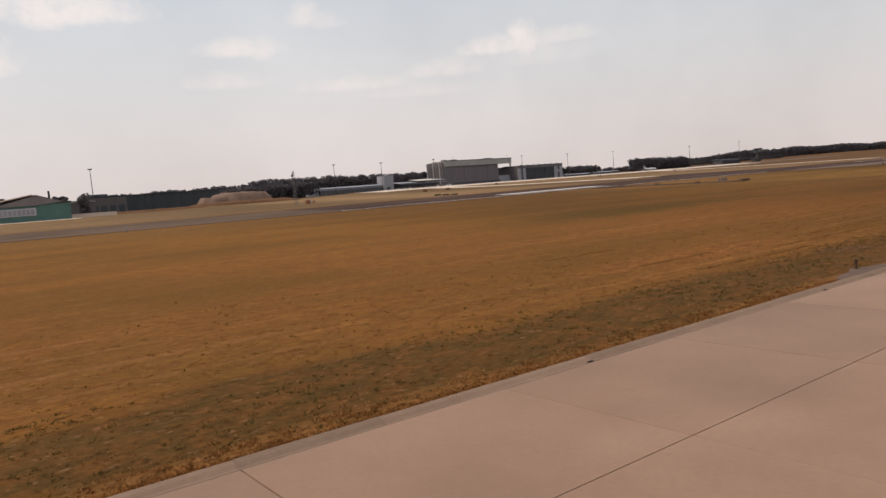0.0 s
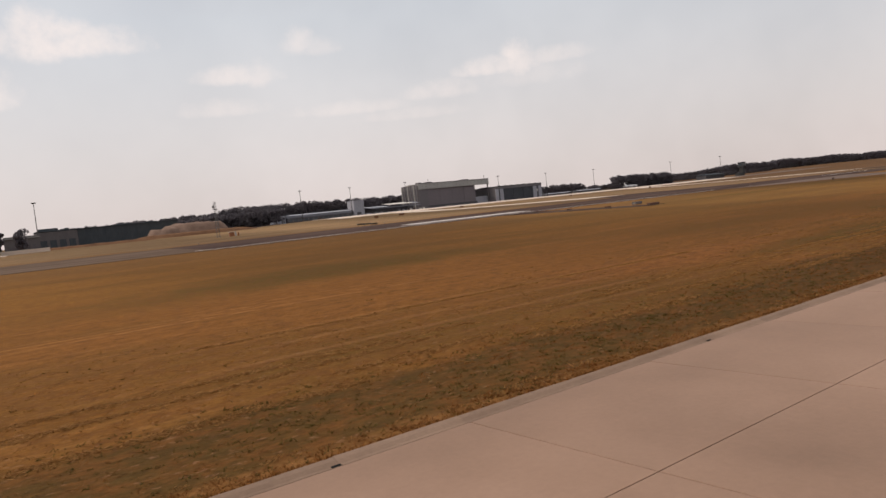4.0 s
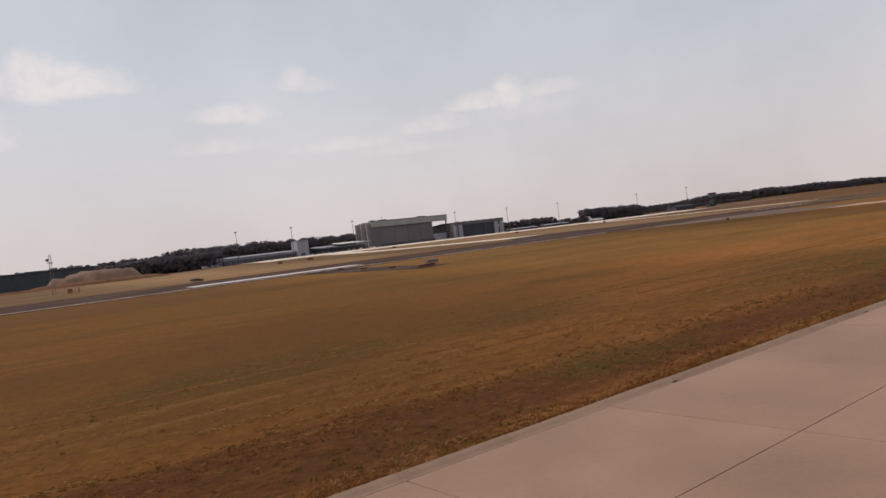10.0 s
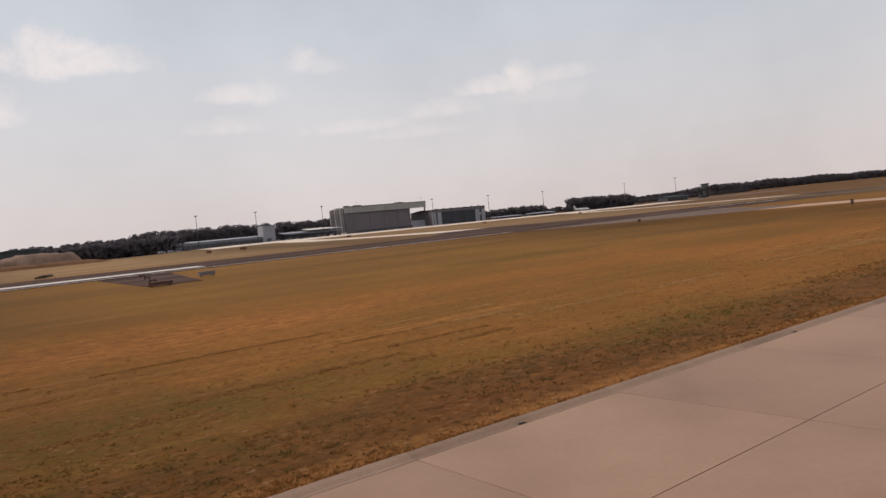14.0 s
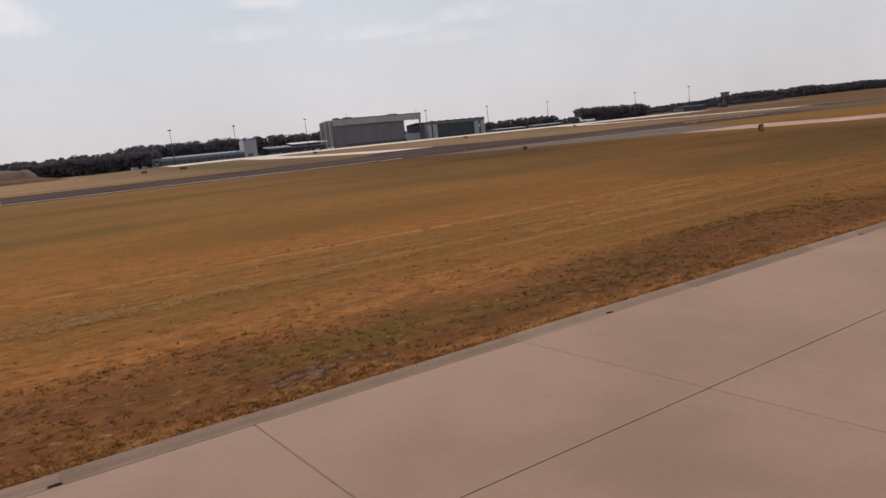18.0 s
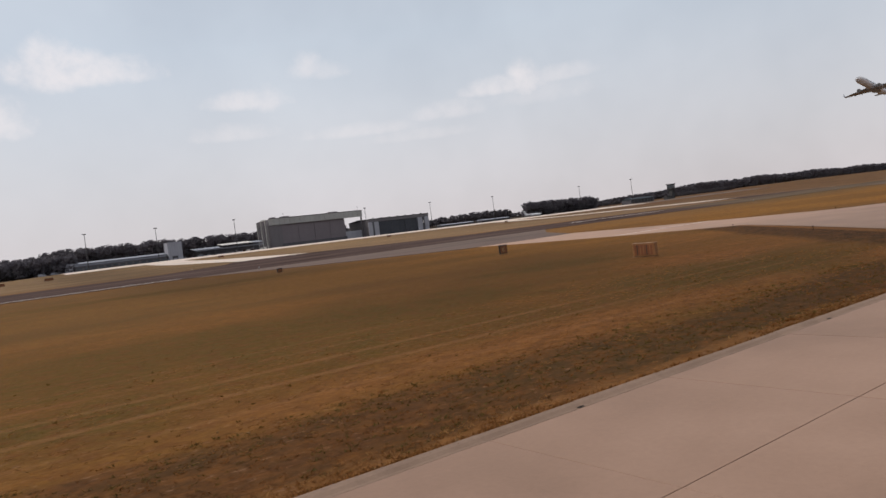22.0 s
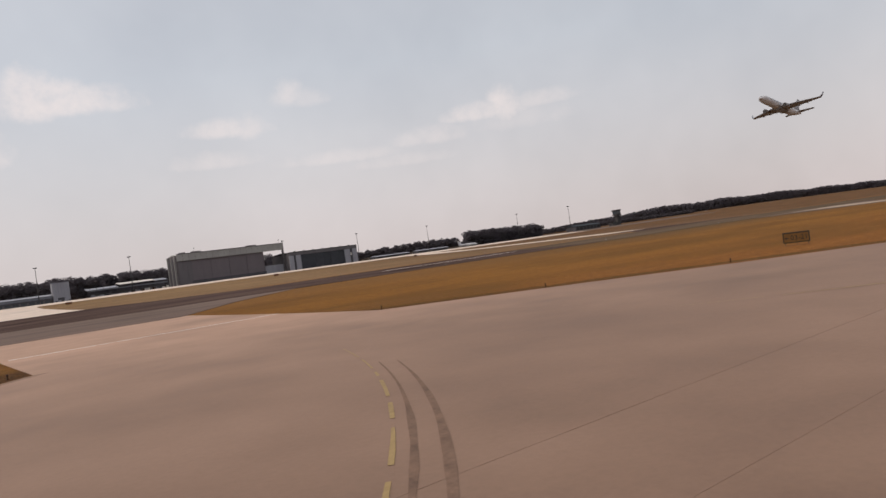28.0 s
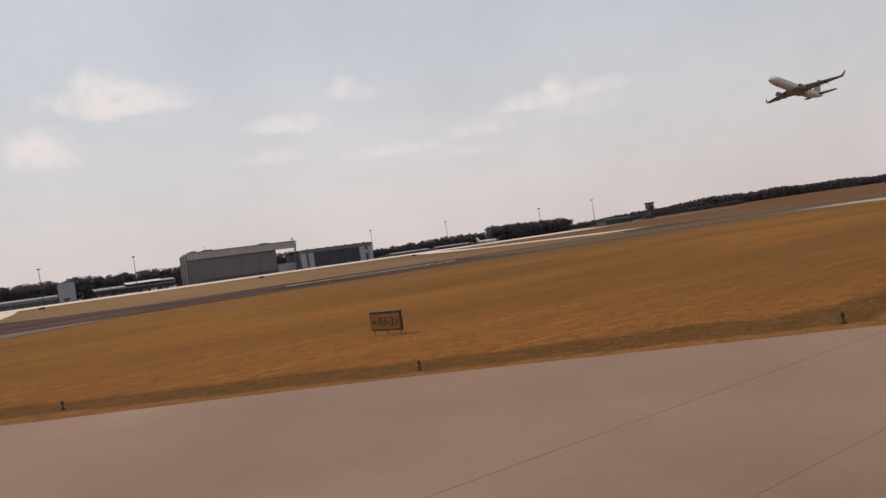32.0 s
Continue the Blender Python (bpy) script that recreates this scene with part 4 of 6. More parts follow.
def control_tower():
    """Old airfield tower: dark stem, wider glazed cab and a flat roof."""
    x, y = 939.0, 537.0
    g = gz(x, y)
    t = thing("control_tower", (x, y, g), "dark airfield watch tower with a wider cab", "tower")
    t.scale = (1.0, 1.0, 1.14)
    part("stem", bm_box(-2.6, 2.6, -2.6, 2.6, 0, 11.0, 0.15), ROOF_DARK, t)
    part("annex", bm_box(-12, -2.7, -2, 4, 0, 4.0, 0.1), ROOF_DARK, t)
    part("gallery", bm_box(-4.2, 4.2, -4.2, 4.2, 11.0, 11.8, 0.1), ROOF_DARK, t)
    cab = part("cab", bm_box(-3.5, 3.5, -3.5, 3.5, 11.8, 16.2, 0.1), ROOF_DARK, t)
    for k in range(4):
        part("window", bm_box(-3.2 + k * 1.65, -1.8 + k * 1.65, -3.62, -3.52, 12.8, 15.6), WINDOW_GLASS, cab)
        part("window", bm_box(-3.62, -3.52, -3.2 + k * 1.65, -1.8 + k * 1.65, 12.8, 15.6), WINDOW_GLASS, cab)
    part("roof", bm_box(-4.4, 4.4, -4.4, 4.4, 16.2, 17.3, 0.2), ROOF_DARK, t)
    part("railing", bm_box(-4.2, 4.2, -4.25, -4.15, 12.8, 12.9), DARK_STEEL, t)


def flat_hall():
    """Long flat-roofed dark hall; its end bay is clad in paler grey."""
    g = gz(105, 548)
    h = thing("flat_hall", (59, 546, g - 0.2), "long flat-roofed dark hall behind the sand heaps", "building")
    L, D, H = 96.0, 30.0, 12.9
    part("wall", bm_box(26.0, L, 0.4, D, 0, H - 0.6), HALL_DARK, h)
    part("end_bay", bm_box(0, 25.9, 0.0, D, 0, H - 0.9, 0.05), HALL_GREY, h, "paler grey end bay")
    part("roof", bm_box(-0.3, L + 0.3, -0.3, D + 0.3, H - 0.6, H, 0.1), HALL_DARK, h)
    for k in range(13):
        part("cladding_rib", bm_box(28 + k * 5.4, 28.3 + k * 5.4, 0.2, 0.4, 0.2, H - 0.7), HALL_DARK, h)
    for k in range(4):
        part("door", bm_box(2 + k * 6.0, 6.2 + k * 6.0, -0.15, 0.0, 0, 6.0), HALL_DARK, h)
    for x, w, z in ((1.5, 13.0, 1.9), (16.0, 1.4, 1.0), (18.0, 3.5, 1.1), (52.0, 12.0, 0.9), (74.0, 9.0, 0.7)):
        part("roof_vent", bm_box(x, x + w, 8, 13, H, H + z, 0.2), HALL_DARK, h)


def low_store():
    """Brown-grey store in the gap beside the flat hall."""
    t = thing("low_store", (39, 500, gz(48, 500)), "low brown-grey store behind the trees", "building")
    part("wall", bm_box(0, 19.5, 0.3, 14, 0, 8.6), HALL_GREY, t)
    part("roof", bm_prism([(-0.5, 8.6), (7, 10.4), (14.5, 8.6)], "x", -0.4, 19.9), ROOF_DARK, t)
    for k in range(4):
        part("door", bm_box(1.2 + k * 4.7, 4.4 + k * 4.7, 0.14, 0.3, 0, 4.6), DARK_WALL, t)


low_store()
flat_hall()
big_hangar()
small_hangar()
terminal()
shed()
green_building()
control_tower()

# low flat halls beside the small hangar
for x, y, w, d, h in ((648, 640, 46, 14, 4.2), (700, 632, 44, 12, 4.4)):
    s = thing("low_hall", (x, y, gz(x, y)), "long low dark hall with a pale roof", "building", "low halls by the apron")
    part("wall", bm_box(0, w, 0.3, d, 0, h - 1.2), DARK_WALL, s)
    part("roof", bm_prism([(-0.8, h - 1.2), (d / 2, h), (d + 0.8, h - 1.2)], "x", -0.5, w + 0.5), ROOF_GREY, s)
    for k in range(int(w / 6)):
        part("door", bm_box(1.5 + k * 6, 5.5 + k * 6, 0.15, 0.3, 0, h - 1.6), ROOF_DARK, s)
hall = thing("low_hall", (894, 566, gz(917, 566)), "dark blue-grey hall beside the watch tower", "building")
part("wall", bm_box(0, 46, 0.3, 16, 0, 6.0), DARK_WALL, hall)
part("roof", bm_prism([(-0.8, 6.0), (8, 8.2), (16.8, 6.0)], "x", -0.5, 46.5), HALL_DARK, hall)
for k in range(7):
    part("door", bm_box(2 + k * 6.3, 6.2 + k * 6.3, 0.12, 0.3, 0, 5.2), ROOF_DARK, hall)
# dark earth bank along the back of the apron
for x0, x1, y, h in ((615, 760, 668, 4.5), (180, 262, 610, 5.0), (700, 930, 640, 2.6)):
    b = thing("embankment", ((x0 + x1) / 2, y, gz((x0 + x1) / 2, y)), "long dark earth bank behind the apron", "embankment", kind="structure")
    w = (x1 - x0) / 2
    bm = bmesh.new()
    n = 40
    prev = None
    for i in range(n + 1):
        x = -w + 2 * w * i / n
        hh = h * (0.75 + 0.5 * noise.noise((x * 0.06, y, 0))) * min(1, 4 * i / n, 4 * (n - i) / n) + 0.05
        row = [bm.verts.new((x, -6, -0.3)), bm.verts.new((x, -2.5, hh * 0.85)), bm.verts.new((x, 0, hh)), bm.verts.new((x, 3, hh * 0.8)), bm.verts.new((x, 7, -0.3))]
        if prev:
            for k in range(4):
                bm.faces.new((prev[k], row[k], row[k + 1], prev[k + 1]))
        prev = row
    part("bank", bm, BANK, b, smooth=True)


# ---- masts ----
def flood_mast(h=28.0):
    m = thing("flood_mast", (0, 0, -500), "tall slender steel floodlight mast on the apron", "mast", "apron floodlight masts")
    part("base", bm_box(-0.7, 0.7, -0.7, 0.7, -0.2, 0.5, 0.05), CONCRETE, m)
    part("pole", bm_tube((0, 0, 0.4), (0, 0, h - 0.8), 0.34, 0.2, 12), STEEL, m, smooth=True)
    part("ring", bm_tube((0, 0, h - 1.2), (0, 0, h - 0.9), 1.05, 1.05, 16), DARK_STEEL, m)
    for k in range(8):
        a = k * math.pi / 4
        c, s = math.cos(a), math.sin(a)
        lamp = part("floodlight", bm_tube((0.9 * c, 0.9 * s, h - 1.0), (1.25 * c, 1.25 * s, h - 0.6), 0.30, 0.24, 8), DARK_STEEL, m)
        part("lens", bm_tube((0.83 * c, 0.83 * s, h - 1.08), (0.9 * c, 0.9 * s, h - 1.0), 0.25, 0.28, 8), LAMP_GLASS, lamp)
    return m


mast = flood_mast()
MASTS = ((58.0, 505, 32.0), (270.0, 570, 29.6), (321.1, 570.0, 29.2), (386.0, 573.4, 30.4), (521.0, 587.0, 30.6), (603.7, 594.2, 30.4), (693.8, 598.4, 30.4), (771.3, 535.5, 29.0), (791.3, 477.2, 27.8))
for i, (x, y, h) in enumerate(MASTS):
    at = pose(x, y, gz(x, y)) @ Matrix.Diagonal((1, 1, h / 28.0, 1))
    if i == 0:
        mast.matrix_basis = at
    else:
        c = copy_thing(mast, pose(x, y, gz(x, y)))
        c.scale = (1, 1, h / 28.0)


def lattice_mast(x, y, h):
    g = gz(x, y)
    m = thing("lattice_mast", (x, y, g), "steel lattice aerial mast standing in dry grass", "mast")
    for sx in (-1, 1):
        for sy in (-1, 1):
            part("leg", bm_tube((0.55 * sx, 0.55 * sy, -0.2), (0.3 * sx, 0.3 * sy, h), 0.06, 0.05, 6), STEEL, m)
    n = 9
    for k in range(n):
        a, b = k / n, (k + 1) / n
        wa, wb = 0.55 - 0.25 * a, 0.55 - 0.25 * b
        for s in (-1, 1):
            part("brace", bm_tube((-wa, s * wa, h * a), (wb, s * wb, h * b), 0.03, None, 5), STEEL, m)
            part("brace", bm_tube((s * wa, -wa, h * a), (s * wb, wb, h * b), 0.03, None, 5), STEEL, m)
    part("platform", bm_box(-1.0, 0.8, -0.8, 0.8, h * 0.78, h * 0.78 + 0.2), STEEL, m)
    part("dish", bm_tube((-0.8, -0.6, h * 0.86), (-1.3, -1.0, h * 0.86), 0.6, 0.3, 10), STEEL, m)
    return m


lattice_mast(107.1, 266.5, 14.4)


# ---- sand heaps ----
def heap(x, y, lx, ly, h, mat, label, seed, lift=0.0):
    t = thing("sand_heap", (x, y, gz(x, y) + lift), label, "sand heap")
    rng = np.random.RandomState(seed)
    bm = bmesh.new()
    nx, ny = 36, 14
    grid = []
    for j in range(ny + 1):
        for i in range(nx + 1):
            u, v = 2 * i / nx - 1, 2 * j / ny - 1
            e = max(abs(u) ** 2.2 + abs(v) ** 2.2, 0)
            z = h * min(1.0, 1.75 * max(0.0, 1 - e) ** 0.85)
            z *= 0.86 + 0.16 * noise.noise((u * 2.6 + seed, v * 1.8, 0.3)) + 0.07 * noise.noise((u * 9, v * 5, seed))
            grid.append(bm.verts.new((u * lx, v * ly, z - 0.3)))
    for j in range(ny):
        for i in range(nx):
            a = j * (nx + 1) + i
            bm.faces.new((grid[a], grid[a + 1], grid[a + nx + 2], grid[a + nx + 1]))
    part("mound", bm, mat, t, smooth=True)


heap(150, 480, 26, 13, 9.8, SAND, "broad heap of pale pinkish sand", 3)
heap(131, 476, 13, 10, 7.2, SAND, "smaller heap of pale sand", 8)
heap(146, 456, 44, 6, 3.0, EARTH, "low bank of brown earth before the sand heap", 12)
heap(85, 436, 34, 5, 1.8, EARTH, "low bank of brown earth in dry grass", 15)


# ---- airfield signs, lamps and devices ----
def cut_text(name, words, size, mat, parent, loc, rot, label=""):
    cu = bpy.data.curves.new(name, "FONT")
    cu.body, cu.size, cu.extrude, cu.align_x, cu.align_y = words, size, 0.006, "CENTER", "CENTER"
    tmp = bpy.data.objects.new(name, cu)
    scene.collection.objects.link(tmp)
    me = bpy.data.meshes.new_from_object(tmp.evaluated_get(bpy.context.evaluated_depsgraph_get()))
    bpy.data.objects.remove(tmp)
    me.materials.clear()
    me.materials.append(mat)
    ob = new(name, me)
    ob.parent = parent
    ob.matrix_basis = pose(*loc, *rot)
    if label:
        ob["label"] = label
    return ob


def panel_sign(name, x, y, rz, w, h, z0, face, label, depth=0.22, shell=None):
    """A boxed airfield sign on short legs; its face looks along -y before it is turned."""
    s = thing(name, (x, y, gz(x, y) - 0.035), label, "sign", rz=rz)
    box = part("housing", bm_box(-w / 2, w / 2, -depth / 2, depth / 2, z0, z0 + h, 0.02), shell or SIGN_DARK, s)
    part("face", bm_box(-w / 2 + 0.09, w / 2 - 0.09, -depth / 2 - 0.012, -depth / 2 + 0.001, z0 + 0.08, z0 + h - 0.08), face, box)
    part("top_cap", bm_box(-w / 2 - 0.01, w / 2 + 0.01, -depth / 2 - 0.02, depth / 2 + 0.02, z0 + h, z0 + h + 0.03), shell or SIGN_DARK, box)
    for k in range(3):
        u = -w / 2 + 0.15 + k * (w - 0.3) / 2
        part("leg", bm_tube((u, 0, -0.1), (u, 0, z0 + 0.02), 0.022, None, 8), DARK_STEEL, s)
    part("footing", bm_box(-w / 2 - 0.05, w / 2 + 0.05, -0.2, 0.2, -0.15, 0.03, 0.02), EARTH, s)
    return s, box


sd, box = panel_sign("direction_sign", 344.05, 28.75, -71.0, 2.1, 0.90, 0.24, SIGN_YELLOW, "yellow taxi direction sign with black arrow and numbers", 0.13)
cut_text("lettering", "03-21", 0.60, SIGN_DARK, box, (0.24, -0.09, 0.67), (90, 0, 0), "black numbers")
bm = bm_box(-0.86, -0.56, -0.097, -0.079, 0.64, 0.70)
bm_prism([(-0.90, 0.67), (-0.74, 0.78), (-0.74, 0.56)], "y", -0.097, -0.079, bm)
part("arrow", bm, SIGN_DARK, box, "black arrow")
sc, box = panel_sign("taxi_sign", 254.3, 30.2, -90.0, 1.9, 0.84, 0.1, SIGN_BROWN, "amber boxed taxi sign on short legs in dry grass", 0.3, SIGN_SHELL)
for k in range(7):
    for y in (-0.175, 0.165):
        part("slat", bm_box(-0.84 + k * 0.27, -0.78 + k * 0.27, y, y + 0.012, 0.16, 0.88), SIGN_DARK if k % 3 == 1 else SIGN_SHELL, box)
# strip on top carries the sunlight in its pale colour
part("sunlit_top", bm_box(-0.97, 0.97, -0.175, 0.175, 0.974, 1.0), SIGN_TOP, box, "top coloured pale for sunlight")
sb, box = panel_sign("taxi_sign", 265.4, 59.6, 8.0, 1.25, 0.98, 0.16, SIGN_BROWN, "square dark amber taxi sign by the crossing")
part("plain_mark", bm_box(-0.16, 0.16, -0.135, -0.121, 0.42, 0.52), PAINT_YELLOW, box)
part("plain_mark", bm_box(-0.16, 0.16, -0.135, -0.121, 0.74, 0.84), PAINT_YELLOW, box)
part("plain_mark", bm_box(-0.22, -0.12, -0.135, -0.121, 0.44, 0.82), PAINT_YELLOW, box)


def edge_lamp():
    e = thing("taxiway_lamp", (0, 0, -500), "small dark taxiway edge lamp with a blue lens", "lamp", "taxiway edge lamps")
    part("base", bm_tube((0, 0, -0.06), (0, 0, 0.04), 0.10, 0.085, 12), RUST, e)
    part("stem", bm_tube((0, 0, 0.04), (0, 0, 0.20), 0.028, None, 8), RUST, e)
    part("collar", bm_tube((0, 0, 0.12), (0, 0, 0.14), 0.045, None, 10), RUST, e)
    part("head", bm_tube((0, 0, 0.20), (0, 0, 0.27), 0.055, 0.068, 12), RUST, e)
    part("lens", bm_tube((0, 0, 0.27), (0, 0, 0.36), 0.06, 0.04, 12), BLUE_LENS, e)
    return e


lamp = edge_lamp()
LAMPS = [(21.9, 9.5), (68.8, 9.5), (116.0, 9.62), (161.9, 9.45), (206.9, 9.55), (254.9, 10.2), (262.9, 18.1), (270.8, 27.0), (286.7, 43.9), (310.7, 43.9), (320.4, 35.9), (330.4, 26.9), (340.0, 18.1), (348.9, 10.0)]
for i, (x, y) in enumerate(LAMPS):
    if i == 0:
        lamp.location = (x, y, -0.01)
        lamp.scale = (0.8, 0.8, 0.8)
    else:
        copy_thing(lamp, pose(x, y, -0.01)).scale = (0.8, 0.8, 0.8)
# worn gravel round each lamp of the straight edge
for i, (x, y) in enumerate(LAMPS[:5]):
    rng = random.Random(30 + i)
    rim = (1.0, 1.0, 0.9, 0.95, 0.6)[i]
    pts = [(-2.2, 0.0)] + [(u, (0.78 - 0.24 * abs(u) + rng.uniform(-0.12, 0.12))) for u in (-1.7, -1.1, -0.5, 0.1, 0.8, 1.4, 1.9, 2.3)] + [(2.8, 0.0)]
    bm = bm_prism([(u, max(v * rim, 0.06) if 0 < k < 9 else v) for k, (u, v) in enumerate(pts)], "z", -0.05, -0.012)
    p = part("gravel_patch", bm, PATCH)
    p.location = (x - 0.2, EDGE_OUT + 0.004, 0)
    tagged(p, "grey gravel patch round a taxiway lamp", "ground", kind="structure")


ring = ((253.6, 8.87), (254.1, 9.35), (254.6, 9.95), (255.2, 10.2), (255.9, 10.0), (255.5, 9.45), (255.0, 8.87))
tagged(part("gravel_patch", bm_prism(ring, "z", -0.05, -0.008), PATCH), "grey gravel corner beside the crossing", "ground", kind="structure")
ring = ((262.5, 17.0), (262.5, 17.7), (262.9, 18.25), (263.3, 18.2), (263.6, 17.8), (263.1, 17.05))
tagged(part("gravel_patch", bm_prism(ring, "z", -0.05, -0.014), PATCH), "small gravel patch round a flare lamp", "ground", kind="structure")


def runway_lamp():
    e = thing("runway_lamp", (0, 0, -500), "small white runway edge lamp on a short stem", "lamp", "runway edge lamps")
    part("base", bm_tube((0, 0, -0.05), (0, 0, 0.06), 0.2, 0.16, 10), DARK_STEEL, e)
    part("stem", bm_tube((0, 0, 0.06), (0, 0, 0.35), 0.05, None, 8), STEEL, e)
    part("lens", bm_tube((0, 0, 0.35), (0, 0, 0.55), 0.12, 0.07, 10), LAMP_GLASS, e)
    return e


rl = runway_lamp()
first = True
for k in range(-4, 16):
    for y in (RUN0 - 2.0, RUN1 + 2.0):
        x = 20 + k * 60
        if 270 < x < 335:
            continue
        if first:
            rl.location, first = (x, y, gz(x, y)), False
        else:
            copy_thing(rl, pose(x, y, gz(x, y)))


def small_box(x, y, w, d, h, mat, name, label, category, group="", rz=0.0):
    t = thing(name, (x, y, gz(x, y) - 0.035), label, category, group, rz=rz)
    for sx in (-1, 1):
        for sy in (-1, 1):
            part("leg", bm_tube((sx * w * 0.38, sy * d * 0.36, -0.1), (sx * w * 0.38, sy * d * 0.36, 0.28), 0.05, None, 6), DARK_STEEL, t)
    part("housing", bm_box(-w / 2, w / 2, -d / 2, d / 2, 0.25, 0.25 + h, 0.04), mat, t)
    part("hood", bm_box(-w / 2 - 0.06, w / 2 + 0.06, -d / 2 - 0.06, d / 2 + 0.06, 0.25 + h, 0.3 + h), mat, t)
    part("lens", bm_box(-w / 2 - 0.03, -w / 2 + 0.01, -d / 4, d / 4, 0.3 + h * 0.2, 0.2 + h * 0.9), LAMP_GLASS, t)
    return t


# approach-slope lamps: one row runs out from the near side of the runway, one beyond it
for k, w in enumerate((2.8, 1.0, 1.0, 1.0)):
    small_box(144.6 + k * 1.6, 86.2 + k * 13.4, w, 1.0, 0.3 if k == 0 else 0.15, SLOPE_LAMP, "approach_slope_lamp", "low dark red approach slope lamp unit in the grass", "lamp", "approach slope lamps")
for k in range(3):
    small_box(137.0 + k * 1.2, 192.0 + k * 7.0, 2.4, 1.2, 0.4, DARK_STEEL, "approach_slope_lamp", "low dark approach slope lamp unit beside the runway", "lamp", "approach slope lamps")
pad = sheet("paved_strip", [(87.5, 143.5, 150.0), (133.9, 143.0, 155.5)], 0.03, ASPHALT, 0.12, step=4)
tagged(pad, "dark asphalt strip from the runway to the slope lamps", "pavement", kind="structure")
# added box that stands in for a faint grey smudge
small_box(153.0, 97.0, 2.1, 1.2, 0.5, SIDING, "smudge_box", "low pale grey box added for a faint smudge by the slope lamps", "cabinet")

# marker boards along the far side of the runway
for x, y, w in ((232.3, 331.6, 3.4), (215.0, 331.0, 2.4), (323.2, 394.8, 3.0), (436.1, 392.1, 3.0), (540.0, 392.0, 2.6)):
    panel_sign("runway_board", x, y, 0, w, 1.1, 0.35, SIGN_BROWN, "dark boxed sign board beside the far taxiway", 0.3)
panel_sign("runway_board", 253.0, 100.5, 0, 0.8, 0.6, 0.15, SIGN_BROWN, "small dark sign board near the runway", 0.3)

# glide-path hut and its orange-and-white posts
hut = thing("equipment_hut", (112.0, 264.8, gz(112, 264.8) - 0.03), "small orange equipment hut with a white post in the grass", "hut")
part("body", bm_box(-1.0, 0.6, -0.8, 0.8, 0, 1.6, 0.05), ORANGE, hut)
part("roof", bm_box(-1.15, 0.75, -0.95, 0.95, 1.6, 1.75), WHITE_WALL, hut)
part("post", bm_box(1.3, 1.7, -0.2, 0.2, 0, 1.9, 0.03), WHITE_WALL, hut)
part("post", bm_box(2.4, 2.8, -0.2, 0.2, 0, 1.6, 0.03), ORANGE, hut)


# ---- vehicles ----
def van(x, y, rz, mat, label, name="van"):
    t = thing(name, (x, y, gz(x, y) + 0.012), label, "vehicle", rz=rz)
    bm = bm_prism([(-2.6, 0.45), (2.5, 0.45), (2.6, 1.1), (1.9, 1.35), (1.35, 2.2), (-2.5, 2.25), (-2.6, 1.2)], "y", -0.95, 0.95)
    body = part("body", bm, mat, t)
    part("windscreen", bm_prism([(1.42, 2.08), (1.9, 1.40), (1.93, 1.42), (1.45, 2.12)], "y", -0.8, 0.8), WINDOW_GLASS, body)
    for s in (-0.96, 0.95):
        part("side_window", bm_box(0.1, 1.3, s, s + 0.012, 1.35, 1.95), WINDOW_GLASS, body)
    for u in (-1.6, 1.6):
        for s in (-0.97, 0.75):
            w = part("wheel", bm_tube((u, s, 0.36), (u, s + 0.22, 0.36), 0.36, None, 14), RUBBER, t)
            part("hub", bm_tube((u, s - 0.01, 0.36), (u, s + 0.23, 0.36), 0.18, None, 10), STEEL, w)
    return t


van(340.0, 571, 10, WHITE_WALL, "white van parked before the white block")
van(333.0, 573, 175, WHITE_WALL, "white van parked on the apron")
van(239.0, 563, 5, WHITE_WALL, "white van beside the dark bank")
van(247.0, 566, 0, ROOF_GREY, "grey van on the far apron")
van(290.0, 575, 0, RUST, "small dark red service vehicle by the pier", "service_vehicle")


def baggage_cart(x, y, rz, mat, w, h):
    """Open trailer with a load, drawbar and four wheels."""
    t = thing("baggage_cart", (x, y, gz(x, y) + 0.06), "loaded baggage cart parked before the open shed", "cart", "carts by the shed", rz=rz)
    part("bed", bm_box(-w / 2, w / 2, -0.8, 0.8, 0.45, 0.6, 0.02), DARK_STEEL, t)
    part("load", bm_box(-w / 2 + 0.1, w / 2 - 0.1, -0.7, 0.7, 0.6, 0.6 + h, 0.08), mat, t)
    part("drawbar", bm_tube((w / 2, 0, 0.5), (w / 2 + 0.9, 0, 0.35), 0.05, None, 6), DARK_STEEL, t)
    for u in (-w * 0.33, w * 0.33):
        for s in (-0.85, 0.7):
            part("wheel", bm_tube((u, s, 0.28), (u, s + 0.15, 0.28), 0.28, None, 10), RUBBER, t)


crng = random.Random(21)
for k in range(20):
    baggage_cart(360 + k * 2.95 + crng.uniform(-0.8, 0.8), 590 + crng.uniform(-3, 5), crng.uniform(-25, 25), crng.choice((PAINT_WHITE, WHITE_WALL, DARK_WALL, ROOF_GREY, JET_WHITE, RUST)), crng.uniform(1.8, 3.0), crng.uniform(0.7, 2.2))


